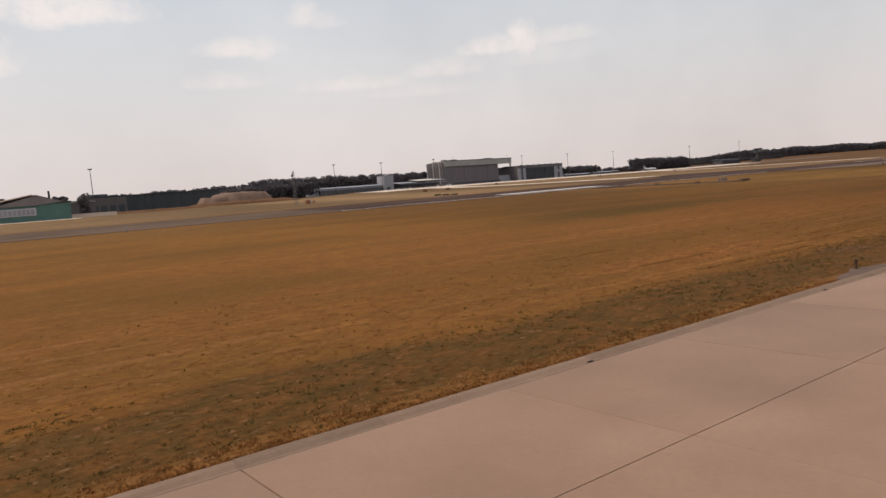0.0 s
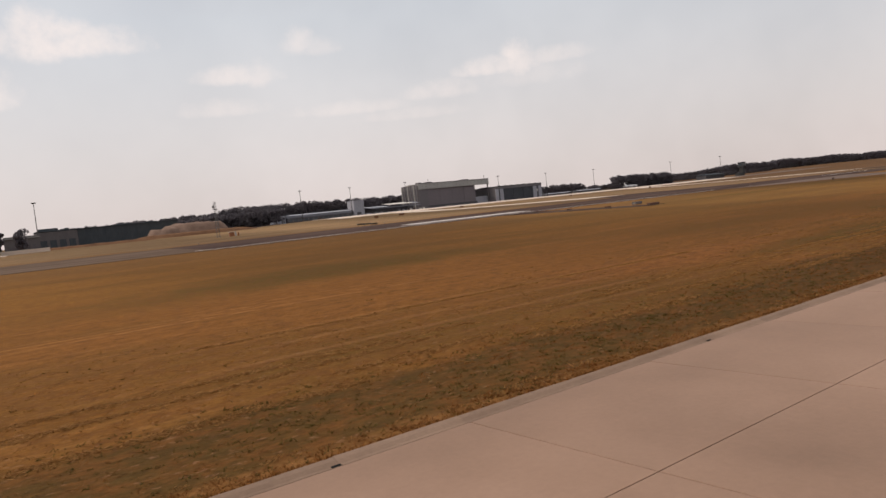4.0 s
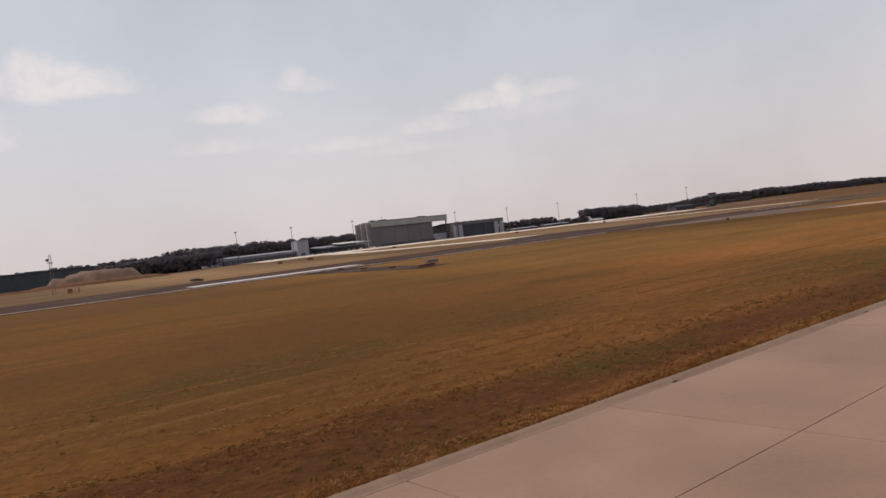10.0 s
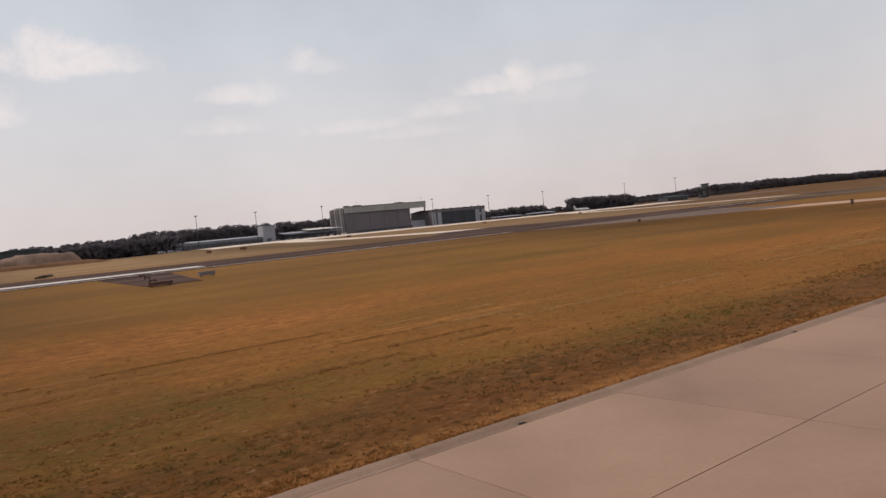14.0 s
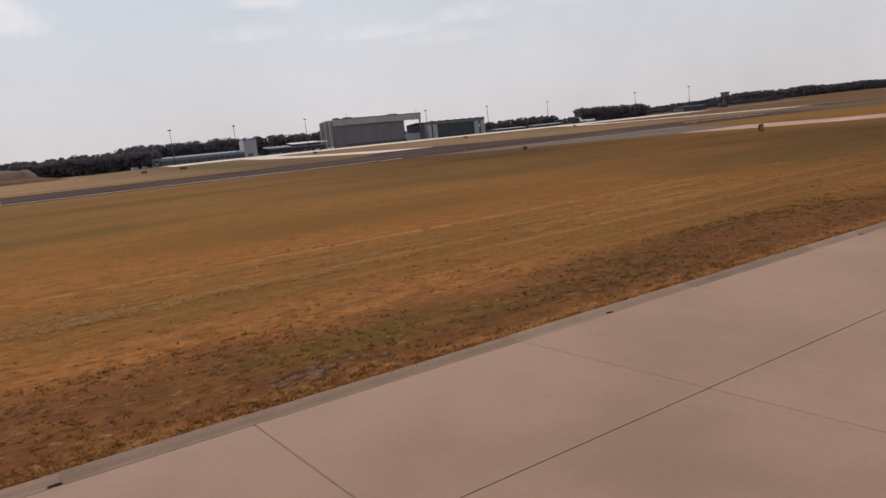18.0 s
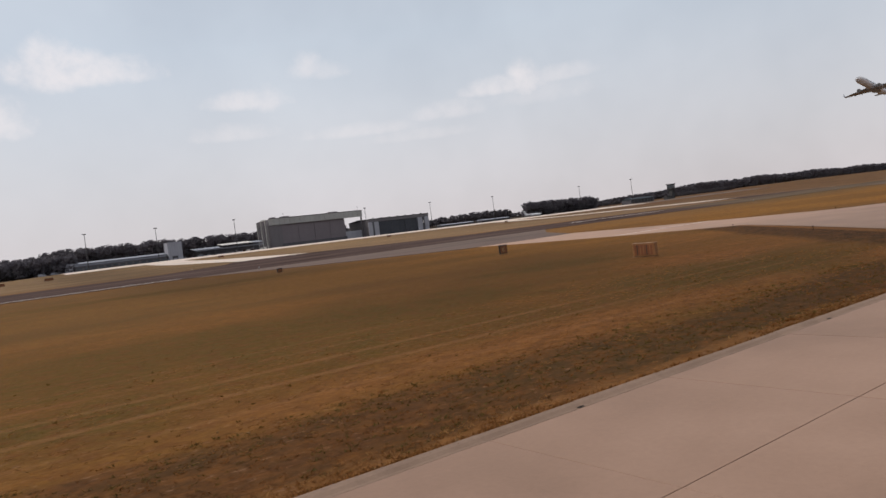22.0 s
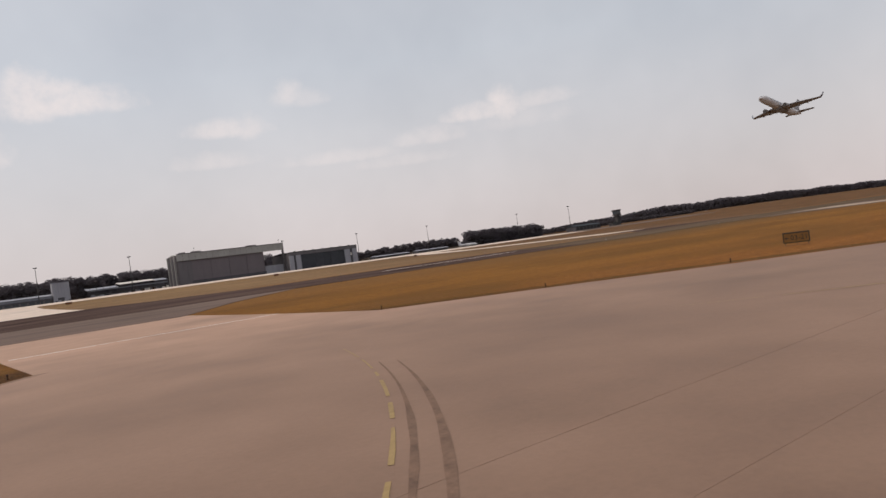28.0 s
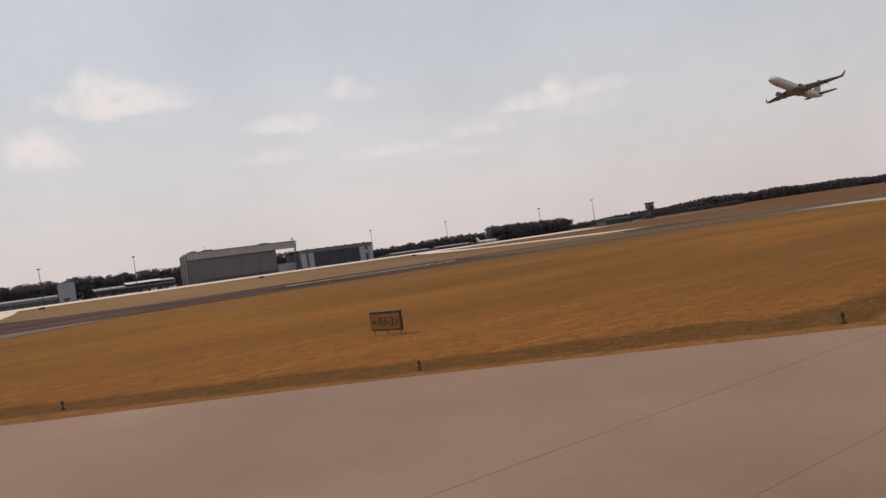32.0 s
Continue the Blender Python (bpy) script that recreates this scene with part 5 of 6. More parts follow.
# ---- aircraft ----
def loft(rings, n=20):
    """A body of round rings: (x, y, z, half width, half height)."""
    bm = bmesh.new()
    loops = []
    for x, y, z, w, h in rings:
        loops.append([bm.verts.new((x, y + w * math.cos(2 * math.pi * k / n), z + h * math.sin(2 * math.pi * k / n))) for k in range(n)])
    for a, b in zip(loops, loops[1:]):
        for k in range(n):
            bm.faces.new((a[k], a[(k + 1) % n], b[(k + 1) % n], b[k]))
    bm.faces.new(loops[0])
    bm.faces.new(loops[-1])
    bmesh.ops.recalc_face_normals(bm, faces=bm.faces[:])
    return bm


def wing(stations):
    """A wing of aerofoil sections: (chord start x, chord, y, z, thickness), upright where span runs in z."""
    prof = ((0.0, 0.0), (0.06, 0.5), (0.3, 0.62), (0.65, 0.4), (1.0, 0.02), (0.65, -0.2), (0.3, -0.36), (0.06, -0.3))
    bm = bmesh.new()
    loops = []
    for x, c, y, z, t, up in stations:
        if up:
            loops.append([bm.verts.new((x + c * u, y + t * v, z)) for u, v in prof])
        else:
            loops.append([bm.verts.new((x + c * u, y, z + t * v)) for u, v in prof])
    n = len(prof)
    for a, b in zip(loops, loops[1:]):
        for k in range(n):
            bm.faces.new((a[k], a[(k + 1) % n], b[(k + 1) % n], b[k]))
    bm.faces.new(loops[0])
    bm.faces.new(loops[-1])
    bmesh.ops.recalc_face_normals(bm, faces=bm.faces[:])
    return bm


def airliner():
    """Twin-jet narrow-body climbing out, nose along -x."""
    a = thing("airliner", (0, 0, 0), "white twin-engined airliner climbing away with raised wingtips", "aircraft")
    part("fuselage", loft([(-19.6, 0, -0.5, 0.1, 0.1), (-19.0, 0, -0.45, 0.65, 0.6), (-17.6, 0, -0.2, 1.35, 1.3), (-15.5, 0, 0, 1.8, 1.85), (-13, 0, 0, 1.9, 2.0), (8, 0, 0, 1.9, 2.0), (13, 0, 0.5, 1.5, 1.55), (17, 0, 1.1, 0.8, 0.9), (19.4, 0, 1.5, 0.25, 0.35)], 24), JET_WHITE, a, smooth=True)
    part("wing_box", loft([(-5.5, 0, -1.4, 0.4, 0.3), (-3.5, 0, -1.5, 2.1, 0.9), (3, 0, -1.5, 2.1, 0.9), (6, 0, -1.2, 0.5, 0.4)], 16), JET_GREY, a, smooth=True)
    for s in (-1, 1):
        part("wing", wing([(-5.0, 8.2, s * 1.0, -1.3, 1.0, 0), (-2.2, 5.6, s * 6.0, -0.8, 0.7, 0), (3.6, 1.9, s * 16.6, 0.45, 0.26, 0)]), JET_GREY, a)
        part("winglet", wing([(3.7, 1.8, s * 16.6, 0.45, 0.22, 1), (4.4, 1.3, s * 17.2, 1.5, 0.16, 1), (5.4, 0.7, s * 17.6, 3.0, 0.1, 1)]), JET_DARK, a)
        part("tailplane", wing([(14.2, 3.6, s * 0.6, 1.3, 0.35, 0), (17.6, 1.6, s * 7.1, 1.9, 0.16, 0)]), JET_GREY, a)
        eng = part("engine", loft([(-6.3, s * 4.9, -2.0, 0.95, 0.98), (-6.0, s * 4.9, -2.0, 1.08, 1.08), (-4.0, s * 4.9, -2.0, 1.12, 1.1), (-2.2, s * 4.9, -1.9, 0.8, 0.78)], 18), JET_GREY, a, smooth=True)
        part("fan", bm_tube((-6.36, s * 4.9, -2.0), (-6.28, s * 4.9, -2.0), 0.84, None, 18), DARK_STEEL, eng)
        part("nozzle", bm_tube((-2.2, s * 4.9, -1.9), (-1.2, s * 4.9, -1.85), 0.55, 0.4, 14), DARK_STEEL, eng)
        part("pylon", bm_box(-4.6, -0.6, s * 4.9 - 0.15, s * 4.9 + 0.15, -1.4, -0.75), JET_GREY, eng)
        for k in range(3):
            part("flap_fairing", loft([(0.2 + k * 0.9, s * (4.0 + 3.4 * k), -1.15 + 0.3 * k, 0.1, 0.1), (1.4 + k * 0.9, s * (4.0 + 3.4 * k), -1.25 + 0.3 * k, 0.22, 0.25), (3.4 + k * 0.9, s * (4.0 + 3.4 * k), -1.0 + 0.3 * k, 0.08, 0.08)], 8), JET_GREY, a)
    part("fin", wing([(11.2, 6.6, 0, 1.7, 0.4, 1), (13.6, 4.8, 0, 3.6, 0.32, 1), (17.0, 2.4, 0, 8.6, 0.2, 1)]), JET_GREY, a, "grey tail fin")
    part("cockpit_window", loft([(-18.35, 0, 0.48, 0.55, 0.16), (-17.5, 0, 0.72, 1.02, 0.3), (-17.1, 0, 0.95, 0.9, 0.24)], 12), WINDOW_GLASS, a)
    for k in range(30):
        for s in (-1, 1):
            part("cabin_window", bm_box(-12.2 + k * 0.72, -11.95 + k * 0.72, s * 1.875 - 0.02, s * 1.875 + 0.02, 0.35, 0.72), WINDOW_GLASS, a)
    part("belly_lamp", bm_tube((-1, 0, -2.42), (-1, 0, -2.3), 0.08, 0.12, 8), RED_PAINT, a)
    return a


jet = airliner()
jet.matrix_basis = pose(613.0, 160, 52.2, 0, 13, 0) @ pose(0, 0, 0, -4, 0, 0)


def business_jet(x, y, rz):
    """Small white jet with a T-tail and rear engines on its gear, nose along +x."""
    a = thing("business_jet", (x, y, gz(x, y) + 0.012), "small white T-tailed jet parked on the apron", "aircraft", rz=rz)
    part("fuselage", loft([(13, 0, 2.4, 0.1, 0.1), (12.2, 0, 2.45, 0.7, 0.65), (9.5, 0, 2.7, 1.3, 1.35), (-4, 0, 2.7, 1.35, 1.4), (-9, 0, 3.0, 0.8, 0.9), (-12.5, 0, 3.4, 0.2, 0.3)], 18), JET_BRIGHT, a, smooth=True)
    for s in (-1, 1):
        part("wing", wing([(-2.5, 5.5, s * 0.8, 1.7, 0.6, 0), (-4.6, 1.8, s * 10.5, 2.3, 0.2, 0)]), JET_BRIGHT, a)
        e = part("engine", loft([(-4.0, s * 2.1, 3.3, 0.55, 0.55), (-5.5, s * 2.1, 3.3, 0.65, 0.65), (-8.0, s * 2.1, 3.3, 0.4, 0.4)], 14), JET_BRIGHT, a, smooth=True)
        part("intake", bm_tube((-3.98, s * 2.1, 3.3), (-3.9, s * 2.1, 3.3), 0.48, None, 12), DARK_STEEL, e)
        part("tailplane", wing([(-14.0, 2.4, 0.0, 7.3, 0.25, 0), (-14.6, 1.3, s * 4.4, 7.4, 0.14, 0)]), JET_BRIGHT, a)
        part("main_gear", bm_tube((-1.5, s * 1.9, 1.8), (-1.5, s * 1.9, 0.45), 0.12, None, 8), STEEL, a)
        part("tyre", bm_tube((-1.5, s * 1.9 - 0.15, 0.42), (-1.5, s * 1.9 + 0.15, 0.42), 0.42, None, 14), RUBBER, a)
    part("fin", wing([(-12.0, 4.6, 0, 3.6, 0.35, 1), (-14.2, 2.6, 0, 7.3, 0.22, 1)]), JET_BRIGHT, a)
    part("nose_gear", bm_tube((9.6, 0, 1.6), (9.6, 0, 0.4), 0.09, None, 8), STEEL, a)
    part("tyre", bm_tube((9.6, -0.12, 0.33), (9.6, 0.12, 0.33), 0.33, None, 12), RUBBER, a)
    for k in range(7):
        part("cabin_window", bm_box(6.8 - k * 1.4, 7.2 - k * 1.4, -1.36, -1.32, 2.8, 3.3), WINDOW_GLASS, a)
    part("windscreen", loft([(11.6, 0, 2.95, 0.5, 0.12), (10.7, 0, 3.45, 0.75, 0.2), (10.4, 0, 3.6, 0.7, 0.2)], 10), WINDOW_GLASS, a)


business_jet(715, 556, 0)


# ---- trees ----
def foliage(trees, leaf, count, rng):
    """Leaf clumps of many trees: each tree is (x, y, z, height, spread)."""
    tr = np.array(trees, float)
    n = len(tr)
    lobes = np.zeros((n, 14, 4))
    r, h = tr[:, 4:5], tr[:, 3:4]
    lobes[:, :13, 0] = rng.uniform(-0.55, 0.55, (n, 13)) * r
    lobes[:, :13, 1] = rng.uniform(-0.55, 0.55, (n, 13)) * r
    lobes[:, :13, 2] = rng.uniform(0.12, 0.86, (n, 13)) * h
    lobes[:, :13, 3] = rng.uniform(0.42, 0.66, (n, 13)) * r
    lobes[:, 13, 2], lobes[:, 13, 3] = 0.88 * tr[:, 3], 0.36 * tr[:, 4]
    lo = lobes[:, np.arange(count) % 14].reshape(-1, 4)
    base = np.repeat(tr[:, :3], count, 0)
    m = n * count
    d = rng.normal(size=(m, 3))
    d /= np.linalg.norm(d, axis=1, keepdims=True)
    c = base + lo[:, :3] + d * lo[:, 3:4] * rng.uniform(0.92, 1.05, (m, 1)) * np.array((1, 1, 0.8))
    nr = d + np.array((0, 0, 0.25)) + rng.normal(size=(m, 3)) * 0.3
    nr /= np.linalg.norm(nr, axis=1, keepdims=True)
    t = np.cross(nr, np.array((0.3, 0.5, 0.8)))
    t /= np.linalg.norm(t, axis=1, keepdims=True)
    b = np.cross(nr, t)
    s = leaf * rng.uniform(0.55, 1.35, (m, 1))
    vs = np.zeros((m, 6, 3))
    for k, (u, v) in enumerate(((-1, -0.4), (-0.1, -0.9), (0.9, -0.35), (0.75, 0.6), (-0.2, 1.0), (-0.95, 0.5))):
        vs[:, k] = c + t * s * u + b * s * v + nr * s * 0.25 * (u * v)
    return vs.reshape(-1, 3).tolist(), np.arange(m * 6).reshape(-1, 6).tolist()


def woods(name, trees, leaf, count, label, seed):
    rng = np.random.RandomState(seed)
    vs, fs = foliage(trees, leaf, count, rng)
    me = bpy.data.meshes.new(name)
    me.from_pydata(vs, [], fs)
    me.materials.append(HAZED_LEAF)
    ob = tagged(new(name, me), label, "trees", kind="stuff")
    tv, tf = [], []
    for x, y, z, h, r in trees:
        i = len(tv)
        w = 0.022 * h
        for k in range(5):
            a = k * 2 * math.pi / 5
            tv.append((x + w * math.cos(a), y + w * math.sin(a), z - 0.3))
        for k in range(5):
            a = k * 2 * math.pi / 5
            tv.append((x + 0.4 * w * math.cos(a), y + 0.4 * w * math.sin(a), z + 0.75 * h))
        for k in range(5):
            tf.append((i + k, i + (k + 1) % 5, i + 5 + (k + 1) % 5, i + 5 + k))
    tm = bpy.data.meshes.new("trunks")
    tm.from_pydata(tv, [], tf)
    tm.materials.append(BARK)
    tr = new("trunks", tm)
    tr.parent = ob
    return ob


def belt(x0, x1, y, rows, gap, h0, h1, seed, wave=0.0, rise=0.0):
    rng = random.Random(seed)
    out = []
    for j in range(rows):
        x = x0
        while x < x1:
            xx, yy = x + rng.uniform(-0.3, 0.3) * gap, y + j * gap * 0.9 + rng.uniform(-0.3, 0.3) * gap
            h = rng.uniform(h0, h1) * (1 + wave * math.sin(x * 0.021 + seed))
            if rise:
                h *= 0.35 + 0.65 * min(1.0, (x - x0) / rise)
            out.append((xx, yy, gz(xx, yy) - 0.3, h, h * rng.uniform(0.26, 0.36)))
            x += gap * rng.uniform(0.75, 1.25)
    return out


woods("woodland", belt(252, 570, 745, 3, 6.0, 20, 24.2, 1, 0.05) + belt(96, 256, 745, 3, 6.0, 15.5, 19.5, 21, 0.06), 0.72, 560, "dense dark green woodland behind the apron", 1)
woods("woodland", belt(112, 262, 592, 3, 5.0, 12.0, 15.2, 2, 0.10), 0.62, 520, "dense dark belt of trees behind the flat hall and heaps", 2)
woods("woodland", belt(566, 880, 790, 3, 6.5, 11, 15.5, 3, 0.12) + belt(880, 1500, 800, 2, 6.0, 6.0, 9.0, 13, 0.1), 0.8, 280, "low dark green woodland beyond the hangars", 3)
woods("copse", belt(772, 884, 618, 4, 6.0, 14.5, 18.8, 4, 0.06), 0.62, 700, "dark copse of tall trees at the apron's end", 4)
woods("far_forest", belt(1250, 3200, 980, 3, 11.0, 22.5, 28, 5, 0.06, 450), 1.7, 210, "distant dark forest along the skyline", 5)
woods("far_forest", belt(2300, 3700, 480, 2, 14.0, 22.5, 29, 6, 0.06), 1.9, 170, "distant dark forest at the airfield's end", 6)
woods("woodland", belt(-900, -70, 620, 3, 10.0, 12, 17, 7, 0.1), 1.6, 90, "dark woodland behind the green building", 7)


def single_tree(x, y, h, r, seed, label):
    """A tree with limbs and a crown of many leaf clumps."""
    rng = np.random.RandomState(seed)
    t = thing("tree", (x, y, gz(x, y) - 0.1), label, "tree", "trees by the green building")
    bm = bm_tube((0, 0, 0), (0.1, 0.05, h * 0.55), 0.03 * h, 0.016 * h, 8)
    for k in range(6):
        a = k * 1.05 + rng.uniform(-0.3, 0.3)
        bm_tube((0, 0, h * (0.28 + 0.05 * k)), (math.cos(a) * r * 0.65, math.sin(a) * r * 0.65, h * (0.5 + 0.06 * k)), 0.010 * h, 0.004 * h, 6, bm)
    part("trunk", bm, BARK, t)
    vs, fs = foliage([(0, 0, 0, h, r)], 0.55, 900, rng)
    me = bpy.data.meshes.new("crown")
    me.from_pydata(vs, [], fs)
    me.materials.append(HAZED_LEAF)
    c = new("crown", me)
    c.parent = t


single_tree(46.8, 455, 14.2, 4.0, 41, "round green tree beside the floodlight mast")
single_tree(31.5, 455, 14.2, 2.6, 42, "small round tree behind the green hall")
single_tree(36.3, 455, 14.0, 2.6, 43, "small round tree at the end of the green hall")

# ---- grass on the verge ----
rng = np.random.RandomState(77)


def tufts(name, n, x0, x1, y0, y1, h0, h1, power, label, reach=(2.0, 5.0)):
    u = rng.rand(n)
    ys = y0 + (y1 - y0) * u ** power
    xs = x0 + (x1 - x0) * rng.rand(n)
    keep = []
    for x, y in zip(xs, ys):
        if x > 252 and y < 47 - abs(x - 300) * 0 and not (x < 288 and y > (x - 256.0) * 1.055 + 9.6) and not (x > 311 and y > 44.4 - (x - 311.2) * 0.9):
            keep.append(False)
        elif 283 < x < 315:
            keep.append(False)
        else:
            keep.append(True)
    keep = np.array(keep)
    for lx, ly in LAMPS[:5]:
        keep &= ~((np.abs(xs - lx - 0.1) < 2.6) & (ys < ly + 0.1))
    # thinner in bare patches
    dens = np.array([noise.noise((x * 0.12, y * 0.35, 4.0)) for x, y in zip(xs, ys)])
    keep &= dens > rng.uniform(-0.55, 0.15, n)
    xs, ys = xs[keep], ys[keep]
    m = len(xs)
    blades = 5
    v = np.zeros((m, blades, 3, 3))
    for b in range(blades):
        a = rng.rand(m) * 2 * np.pi
        h = (h0 + (h1 - h0) * rng.rand(m) ** 2)
        w = h * 0.22 + 0.006
        lean = h * rng.uniform(*reach, m)
        ox, oy = xs + rng.normal(size=m) * 0.05, ys + rng.normal(size=m) * 0.05
        v[:, b, 0] = np.stack([ox - w * np.sin(a), oy + w * np.cos(a), np.full(m, -0.05)], 1)
        v[:, b, 1] = np.stack([ox + w * np.sin(a), oy - w * np.cos(a), np.full(m, -0.05)], 1)
        v[:, b, 2] = np.stack([ox + lean * np.cos(a), oy + lean * np.sin(a), h - 0.04], 1)
    me = bpy.data.meshes.new(name)
    me.from_pydata(v.reshape(-1, 3).tolist(), [], np.arange(m * blades * 3).reshape(-1, 3).tolist())
    me.materials.append(BLADES)
    tagged(new(name, me), label, "grass", kind="stuff")


tufts("verge_grass", 70000, -14, 372, EDGE_OUT + 0.05, 20.0, 0.012, 0.05, 1.5, "dry tufted grass along the taxiway edge")
tufts("field_grass", 15000, -8, 380, 18.0, 46.0, 0.012, 0.045, 1.3, "dry tufted grass of the field")

tufts("edge_grass", 9000, -14, 252, EDGE_OUT + 0.01, EDGE_OUT + 0.15, 0.06, 0.095, 1.0, "dry grass standing along the gutter edge", (0.2, 0.8))



def clumps(name, n, x0, x1, y0, y1, power, h0, h1, flat, mat, label, rows=()):
    """Loose clumps of narrow blades: upright weeds (flat 0) or fallen straw (flat 1), scattered or lying in rows."""
    if rows:
        pick = rng.randint(0, len(rows), n)
        xs = x0 + (x1 - x0) * rng.rand(n)
        ys = np.array(rows)[pick] + rng.normal(size=n) * 0.10 + np.array([0.55 * noise.noise((x * 0.05, r * 3.1, 2.0)) for x, r in zip(xs, pick)])
        broken = np.array([noise.noise((x * 0.16, r * 7.7, 9.0)) for x, r in zip(xs, pick)])
        keep = broken > -0.02
    else:
        xs = x0 + (x1 - x0) * rng.rand(n)
        ys = y0 + (y1 - y0) * rng.rand(n) ** power
        keep = np.array([noise.noise((x * 0.22, y * 0.5, 6.0)) for x, y in zip(xs, ys)]) > rng.uniform(-0.5, 0.3, n)
    keep &= ~((xs > 250) & (ys < (xs - 254.0) * 1.055 + 10.0))
    for lx, ly in LAMPS[:5]:
        keep &= ~((np.abs(xs - lx - 0.1) < 2.6) & (ys < ly + 0.1))
    xs, ys = xs[keep], ys[keep]
    m, blades = len(xs), 8
    v = np.zeros((m, blades, 3, 3))
    size = h0 + (h1 - h0) * rng.rand(m) ** 1.6
    for b in range(blades):
        a, q = rng.rand(m) * 2 * np.pi, rng.rand(m) * 2 * np.pi
        ox, oy = xs + rng.normal(size=m) * size * (0.5 + 0.9 * flat), ys + rng.normal(size=m) * size * (0.5 + 0.3 * flat)
        h = size * rng.uniform(0.5, 1.0, m) * (1 - 0.6 * flat)
        w = size * (0.16 + 0.05 * flat)
        lean = size * rng.uniform(0.3, 1.1, m) * (1 + 0.8 * flat)
        v[:, b, 0] = np.stack([ox - w * np.sin(q), oy + w * np.cos(q), np.full(m, -0.04)], 1)
        v[:, b, 1] = np.stack([ox + w * np.sin(q), oy - w * np.cos(q), np.full(m, -0.04 + 0.02 * flat)], 1)
        v[:, b, 2] = np.stack([ox + lean * np.cos(a), oy + lean * np.sin(a), h - 0.03], 1)
    me = bpy.data.meshes.new(name)
    me.from_pydata(v.reshape(-1, 3).tolist(), [], np.arange(m * blades * 3).reshape(-1, 3).tolist())
    me.materials.append(mat)
    tagged(new(name, me), label, "grass", kind="stuff")


WEED = material("dark_weeds", ((0.080, 0.050, 0.014), (0.108, 0.065, 0.018), (0.138, 0.080, 0.022)), 0.8, 8.0, 0.9, bump=0, grain=0.3, gloss=0.0)
STRAW = material("bleached_straw", ((0.270, 0.132, 0.046), (0.345, 0.182, 0.072)), 0.9, 8.0, 0.9, bump=0, grain=0.25, gloss=0.0)
HAY = material("pale_hay", ((0.38, 0.205, 0.080), (0.46, 0.265, 0.115)), 0.9, 8.0, 0.9, bump=0, grain=0.25, gloss=0.0)
VERGE_GREEN = material("dull_green_verge", ((0.088, 0.062, 0.019), (0.135, 0.096, 0.033)), 0.9, 8.0, 0.9, bump=0, grain=0.3, gloss=0.0)
VERGE_RED = material("rusty_dry_stalks", ((0.165, 0.062, 0.018), (0.250, 0.112, 0.040)), 0.9, 8.0, 0.9, bump=0, grain=0.3, gloss=0.0)
for m in (WEED, STRAW, HAY, VERGE_GREEN, VERGE_RED):
    let_light_through(m, 0.3)
clumps("dark_weeds", 9000, -12, 372, EDGE_OUT + 0.15, 27.0, 2.2, 0.018, 0.075, 0, WEED, "small dark green weed tufts scattered through dry grass")
clumps("straw_litter", 19000, -12, 254, 11.8, 24.0, 1.2, 0.016, 0.05, 1, STRAW, "bleached straw stalks lying on the verge")
clumps("windrow_straw", 11000, 98, 142, 0, 0, 1, 0.03, 0.08, 1, STRAW, "broken rows of mown straw along the field", (15.4, 16.6, 17.8, 20.4, 23.0))
clumps("windrow_straw", 15000, 140, 204, 0, 0, 1, 0.04, 0.10, 1, HAY, "broken rows of pale mown hay along the field", (18.5, 19.9, 22.2))
clumps("windrow_straw", 9000, 150, 192, 0, 0, 1, 0.04, 0.11, 1, HAY, "nearly unbroken row of pale mown hay", (18.35, 18.55))
clumps("windrow_straw", 16000, 20, 98, 0, 0, 1, 0.035, 0.09, 1, STRAW, "broken rows of mown straw along the field", (12.6, 13.8, 15.2, 16.2, 21.2))
clumps("verge_tufts", 26000, -12, 372, EDGE_OUT + 0.2, 13.4, 1.0, 0.025, 0.085, 0.35, VERGE_GREEN, "dull green tufts in the unmown verge")
clumps("verge_stalks", 17000, 38, 300, EDGE_OUT + 0.1, 13.6, 1.1, 0.022, 0.075, 0.4, VERGE_RED, "rusty dry stalks in the unmown verge")
clumps("fringe_straw", 9000, -12, 254, EDGE_OUT + 0.02, EDGE_OUT + 0.65, 1.2, 0.03, 0.10, 0.3, VERGE_RED, "rust-red straw standing against the gutter")

clumps("fringe_straw", 6000, -12, 254, EDGE_OUT + 0.02, EDGE_OUT + 0.85, 1.0, 0.03, 0.09, 0.4, STRAW, "bleached straw standing against the gutter")

# small stones and clods on the verge
bm = bmesh.new()
r2 = random.Random(9)
for k in range(420):
    x, y = r2.uniform(-8, 252), EDGE_OUT + 0.1 + r2.random() ** 2 * 6
    s = r2.uniform(0.015, 0.045)
    bmesh.ops.create_icosphere(bm, subdivisions=1, radius=s, matrix=pose(x, y, -0.03 + s * 0.3, r2.uniform(0, 90), r2.uniform(0, 90), 0) @ Matrix.Diagonal((1.3, 1, 0.7, 1)))
st = part("verge_stones", bm, STRAW_CLOD)
tagged(st, "scattered clods and stones on the verge", "stones", kind="stuff")

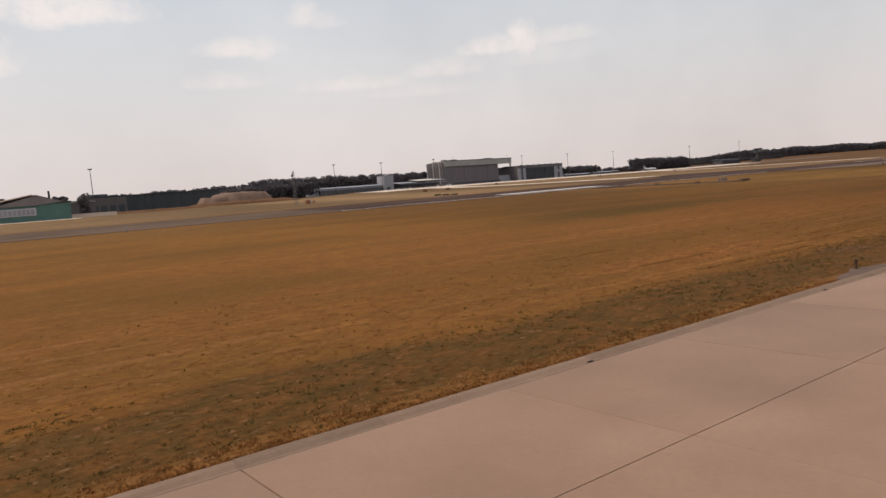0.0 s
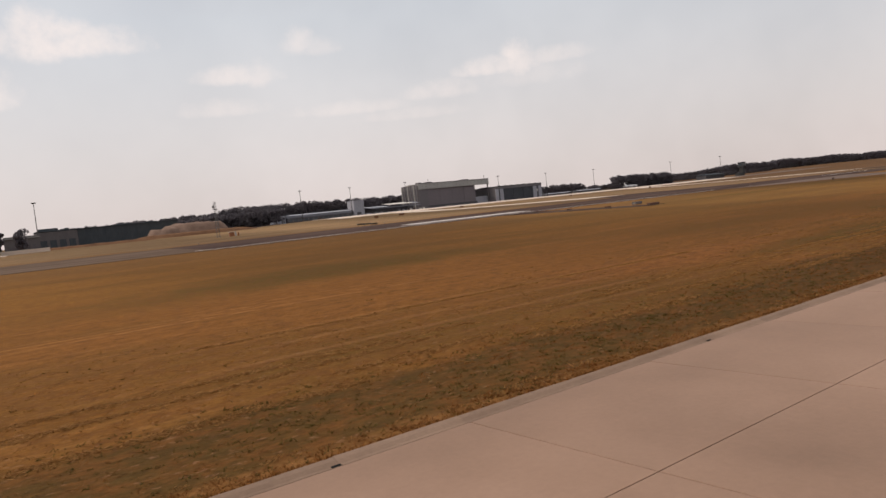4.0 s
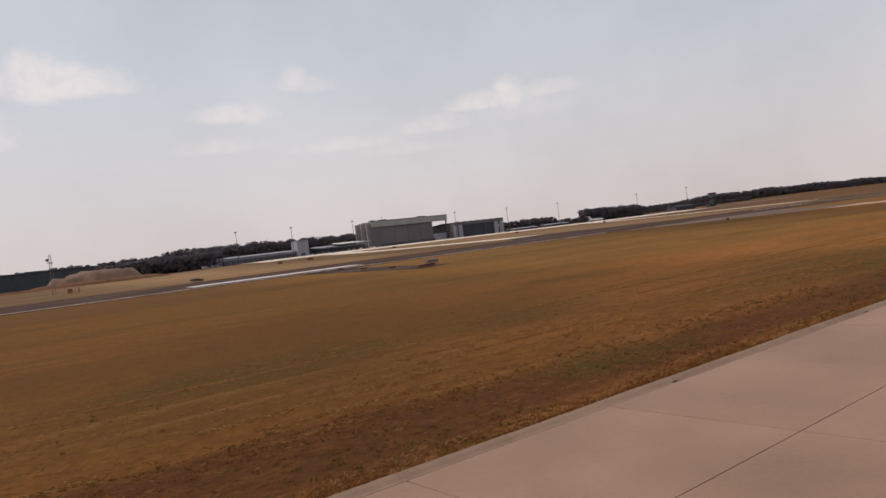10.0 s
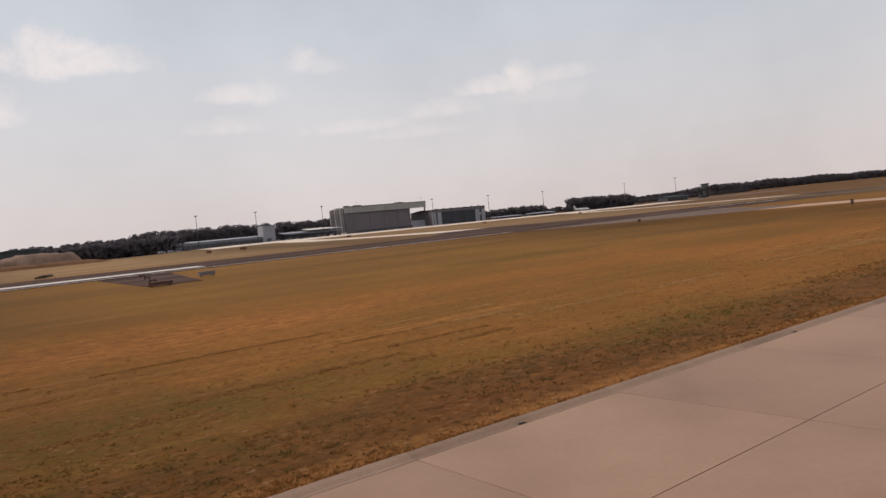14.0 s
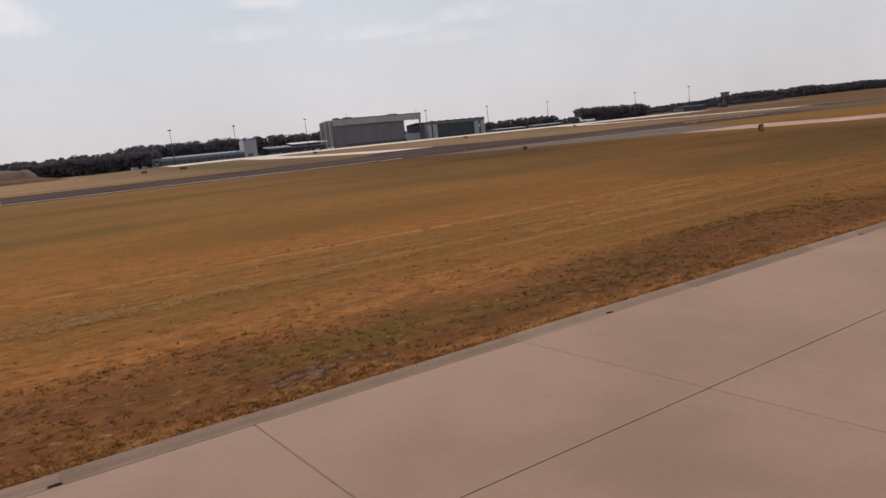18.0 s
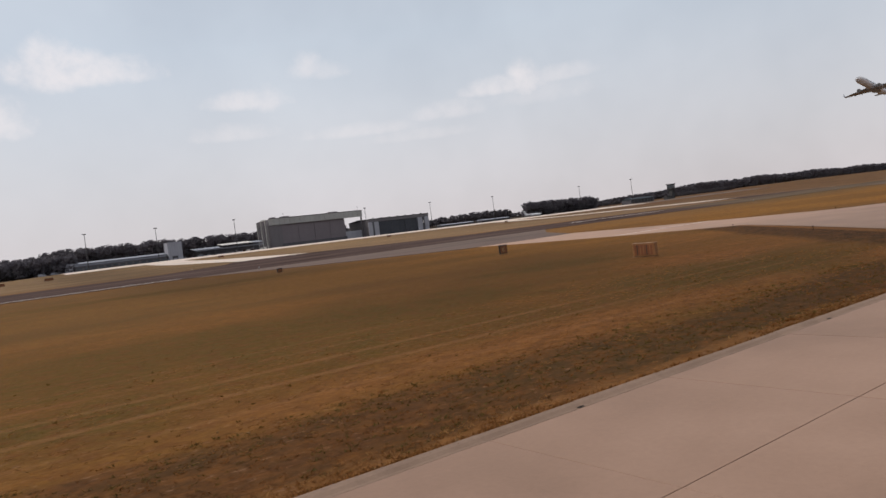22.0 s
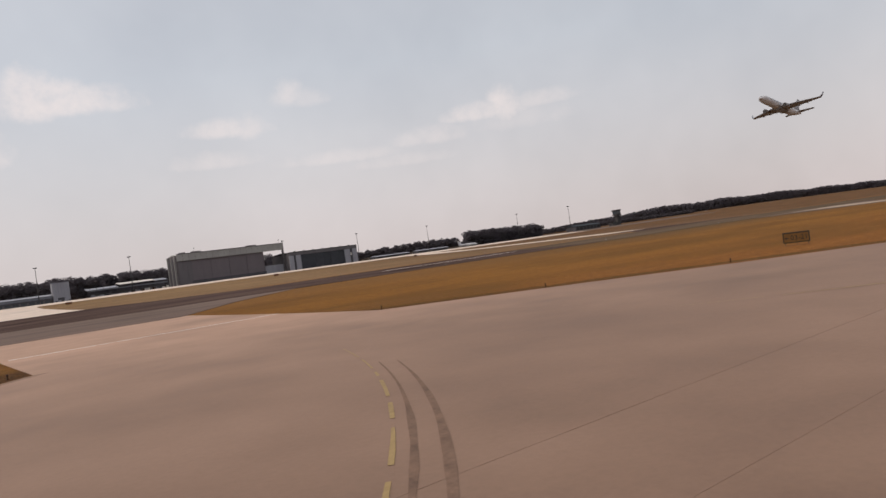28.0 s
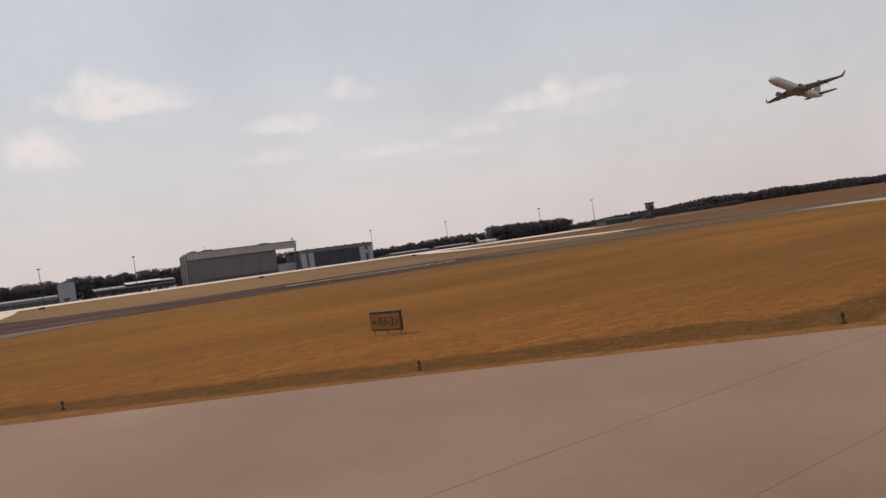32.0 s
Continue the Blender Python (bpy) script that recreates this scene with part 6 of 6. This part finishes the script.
# loose earth turned up at two spots on the verge
for cx, cy in ((26.8, 12.0), (175.0, 9.9)):
    bm = bmesh.new()
    for k in range(30):
        x, y, s = r2.gauss(0, 0.5), max(r2.gauss(0, 0.22), EDGE_OUT + 0.2 - cy), r2.uniform(0.05, 0.13)
        bmesh.ops.create_icosphere(bm, subdivisions=1, radius=s, matrix=pose(x, y, -0.035, 0, 0, r2.uniform(0, 90)) @ Matrix.Diagonal((1.6, 1, 0.28, 1)))
    te = part("turned_earth", bm, EARTH, smooth=True)
    te.location = (cx, cy, 0)
    tagged(te, "patch of loose brown earth on the verge", "earth", kind="stuff")

# ---- gutter drains ----
def drain_mesh():
    bm = bm_box(-0.08, 0.08, -0.035, 0.035, -0.03, 0.002, 0.006)
    return bm


grate = mesh_of("drain_grate", drain_mesh(), RUBBER)
bar = mesh_of("grate_bar", bm_box(-0.07, 0.07, -0.004, 0.004, 0.002, 0.005), RUBBER)
for k in range(-1, 27):
    d = thing("gutter_drain", (8.99 + k * 9.026, 8.59, -0.024), "small dark iron drain in the gutter strip", "drain", "gutter drains")
    piece("grate", grate, d)
    for j in range(5):
        piece("bar", bar, d, (0, -0.026 + j * 0.013, 0))

# ---- slabs and gutter pieces ----
ROWS = ((0.775, 5.093), (5.107, EDGE_IN - 0.009))
for j, (y0, y1) in enumerate(ROWS):
    shapes = []
    for k in range(3):
        bm = bm_box(0.007 + 0.001 * k, SLAB - 0.007, y0, y1, -0.2, 0.0 + 0.0012 * k, 0.005)
        for v in bm.verts:
            v.co.x += SKEW * (EDGE_IN - v.co.y)
        shapes.append(mesh_of("slab", bm, CONCRETE))
    for i in range(COUNT):
        piece("slab", shapes[(i * 7 + j * 3) % 3], taxiway, (FIRST + i * SLAB, 0, 0))
GUT = SLAB / 2
gut = [mesh_of("gutter_stone", bm_prism([(EDGE_IN + 0.008, -0.2), (EDGE_OUT, -0.2), (EDGE_OUT, 0.018 + 0.004 * k), (EDGE_OUT - 0.05, 0.026 + 0.004 * k), (EDGE_OUT - 0.14, 0.012), (EDGE_IN + 0.15, -0.026), (EDGE_IN + 0.08, -0.028), (EDGE_IN + 0.03, -0.018), (EDGE_IN + 0.008, -0.003)], "x", 0.001, GUT - 0.001), KERB) for k in range(3)]
for i in range(int((255.2 - FIRST) / GUT)):
    piece("gutter_stone", gut[(i * 5) % 3], taxiway, (FIRST + i * GUT, 0, 0))
for i in range(10):
    piece("gutter_stone", gut[(i * 5) % 3], taxiway, (TAIL + i * GUT, 0, 0))
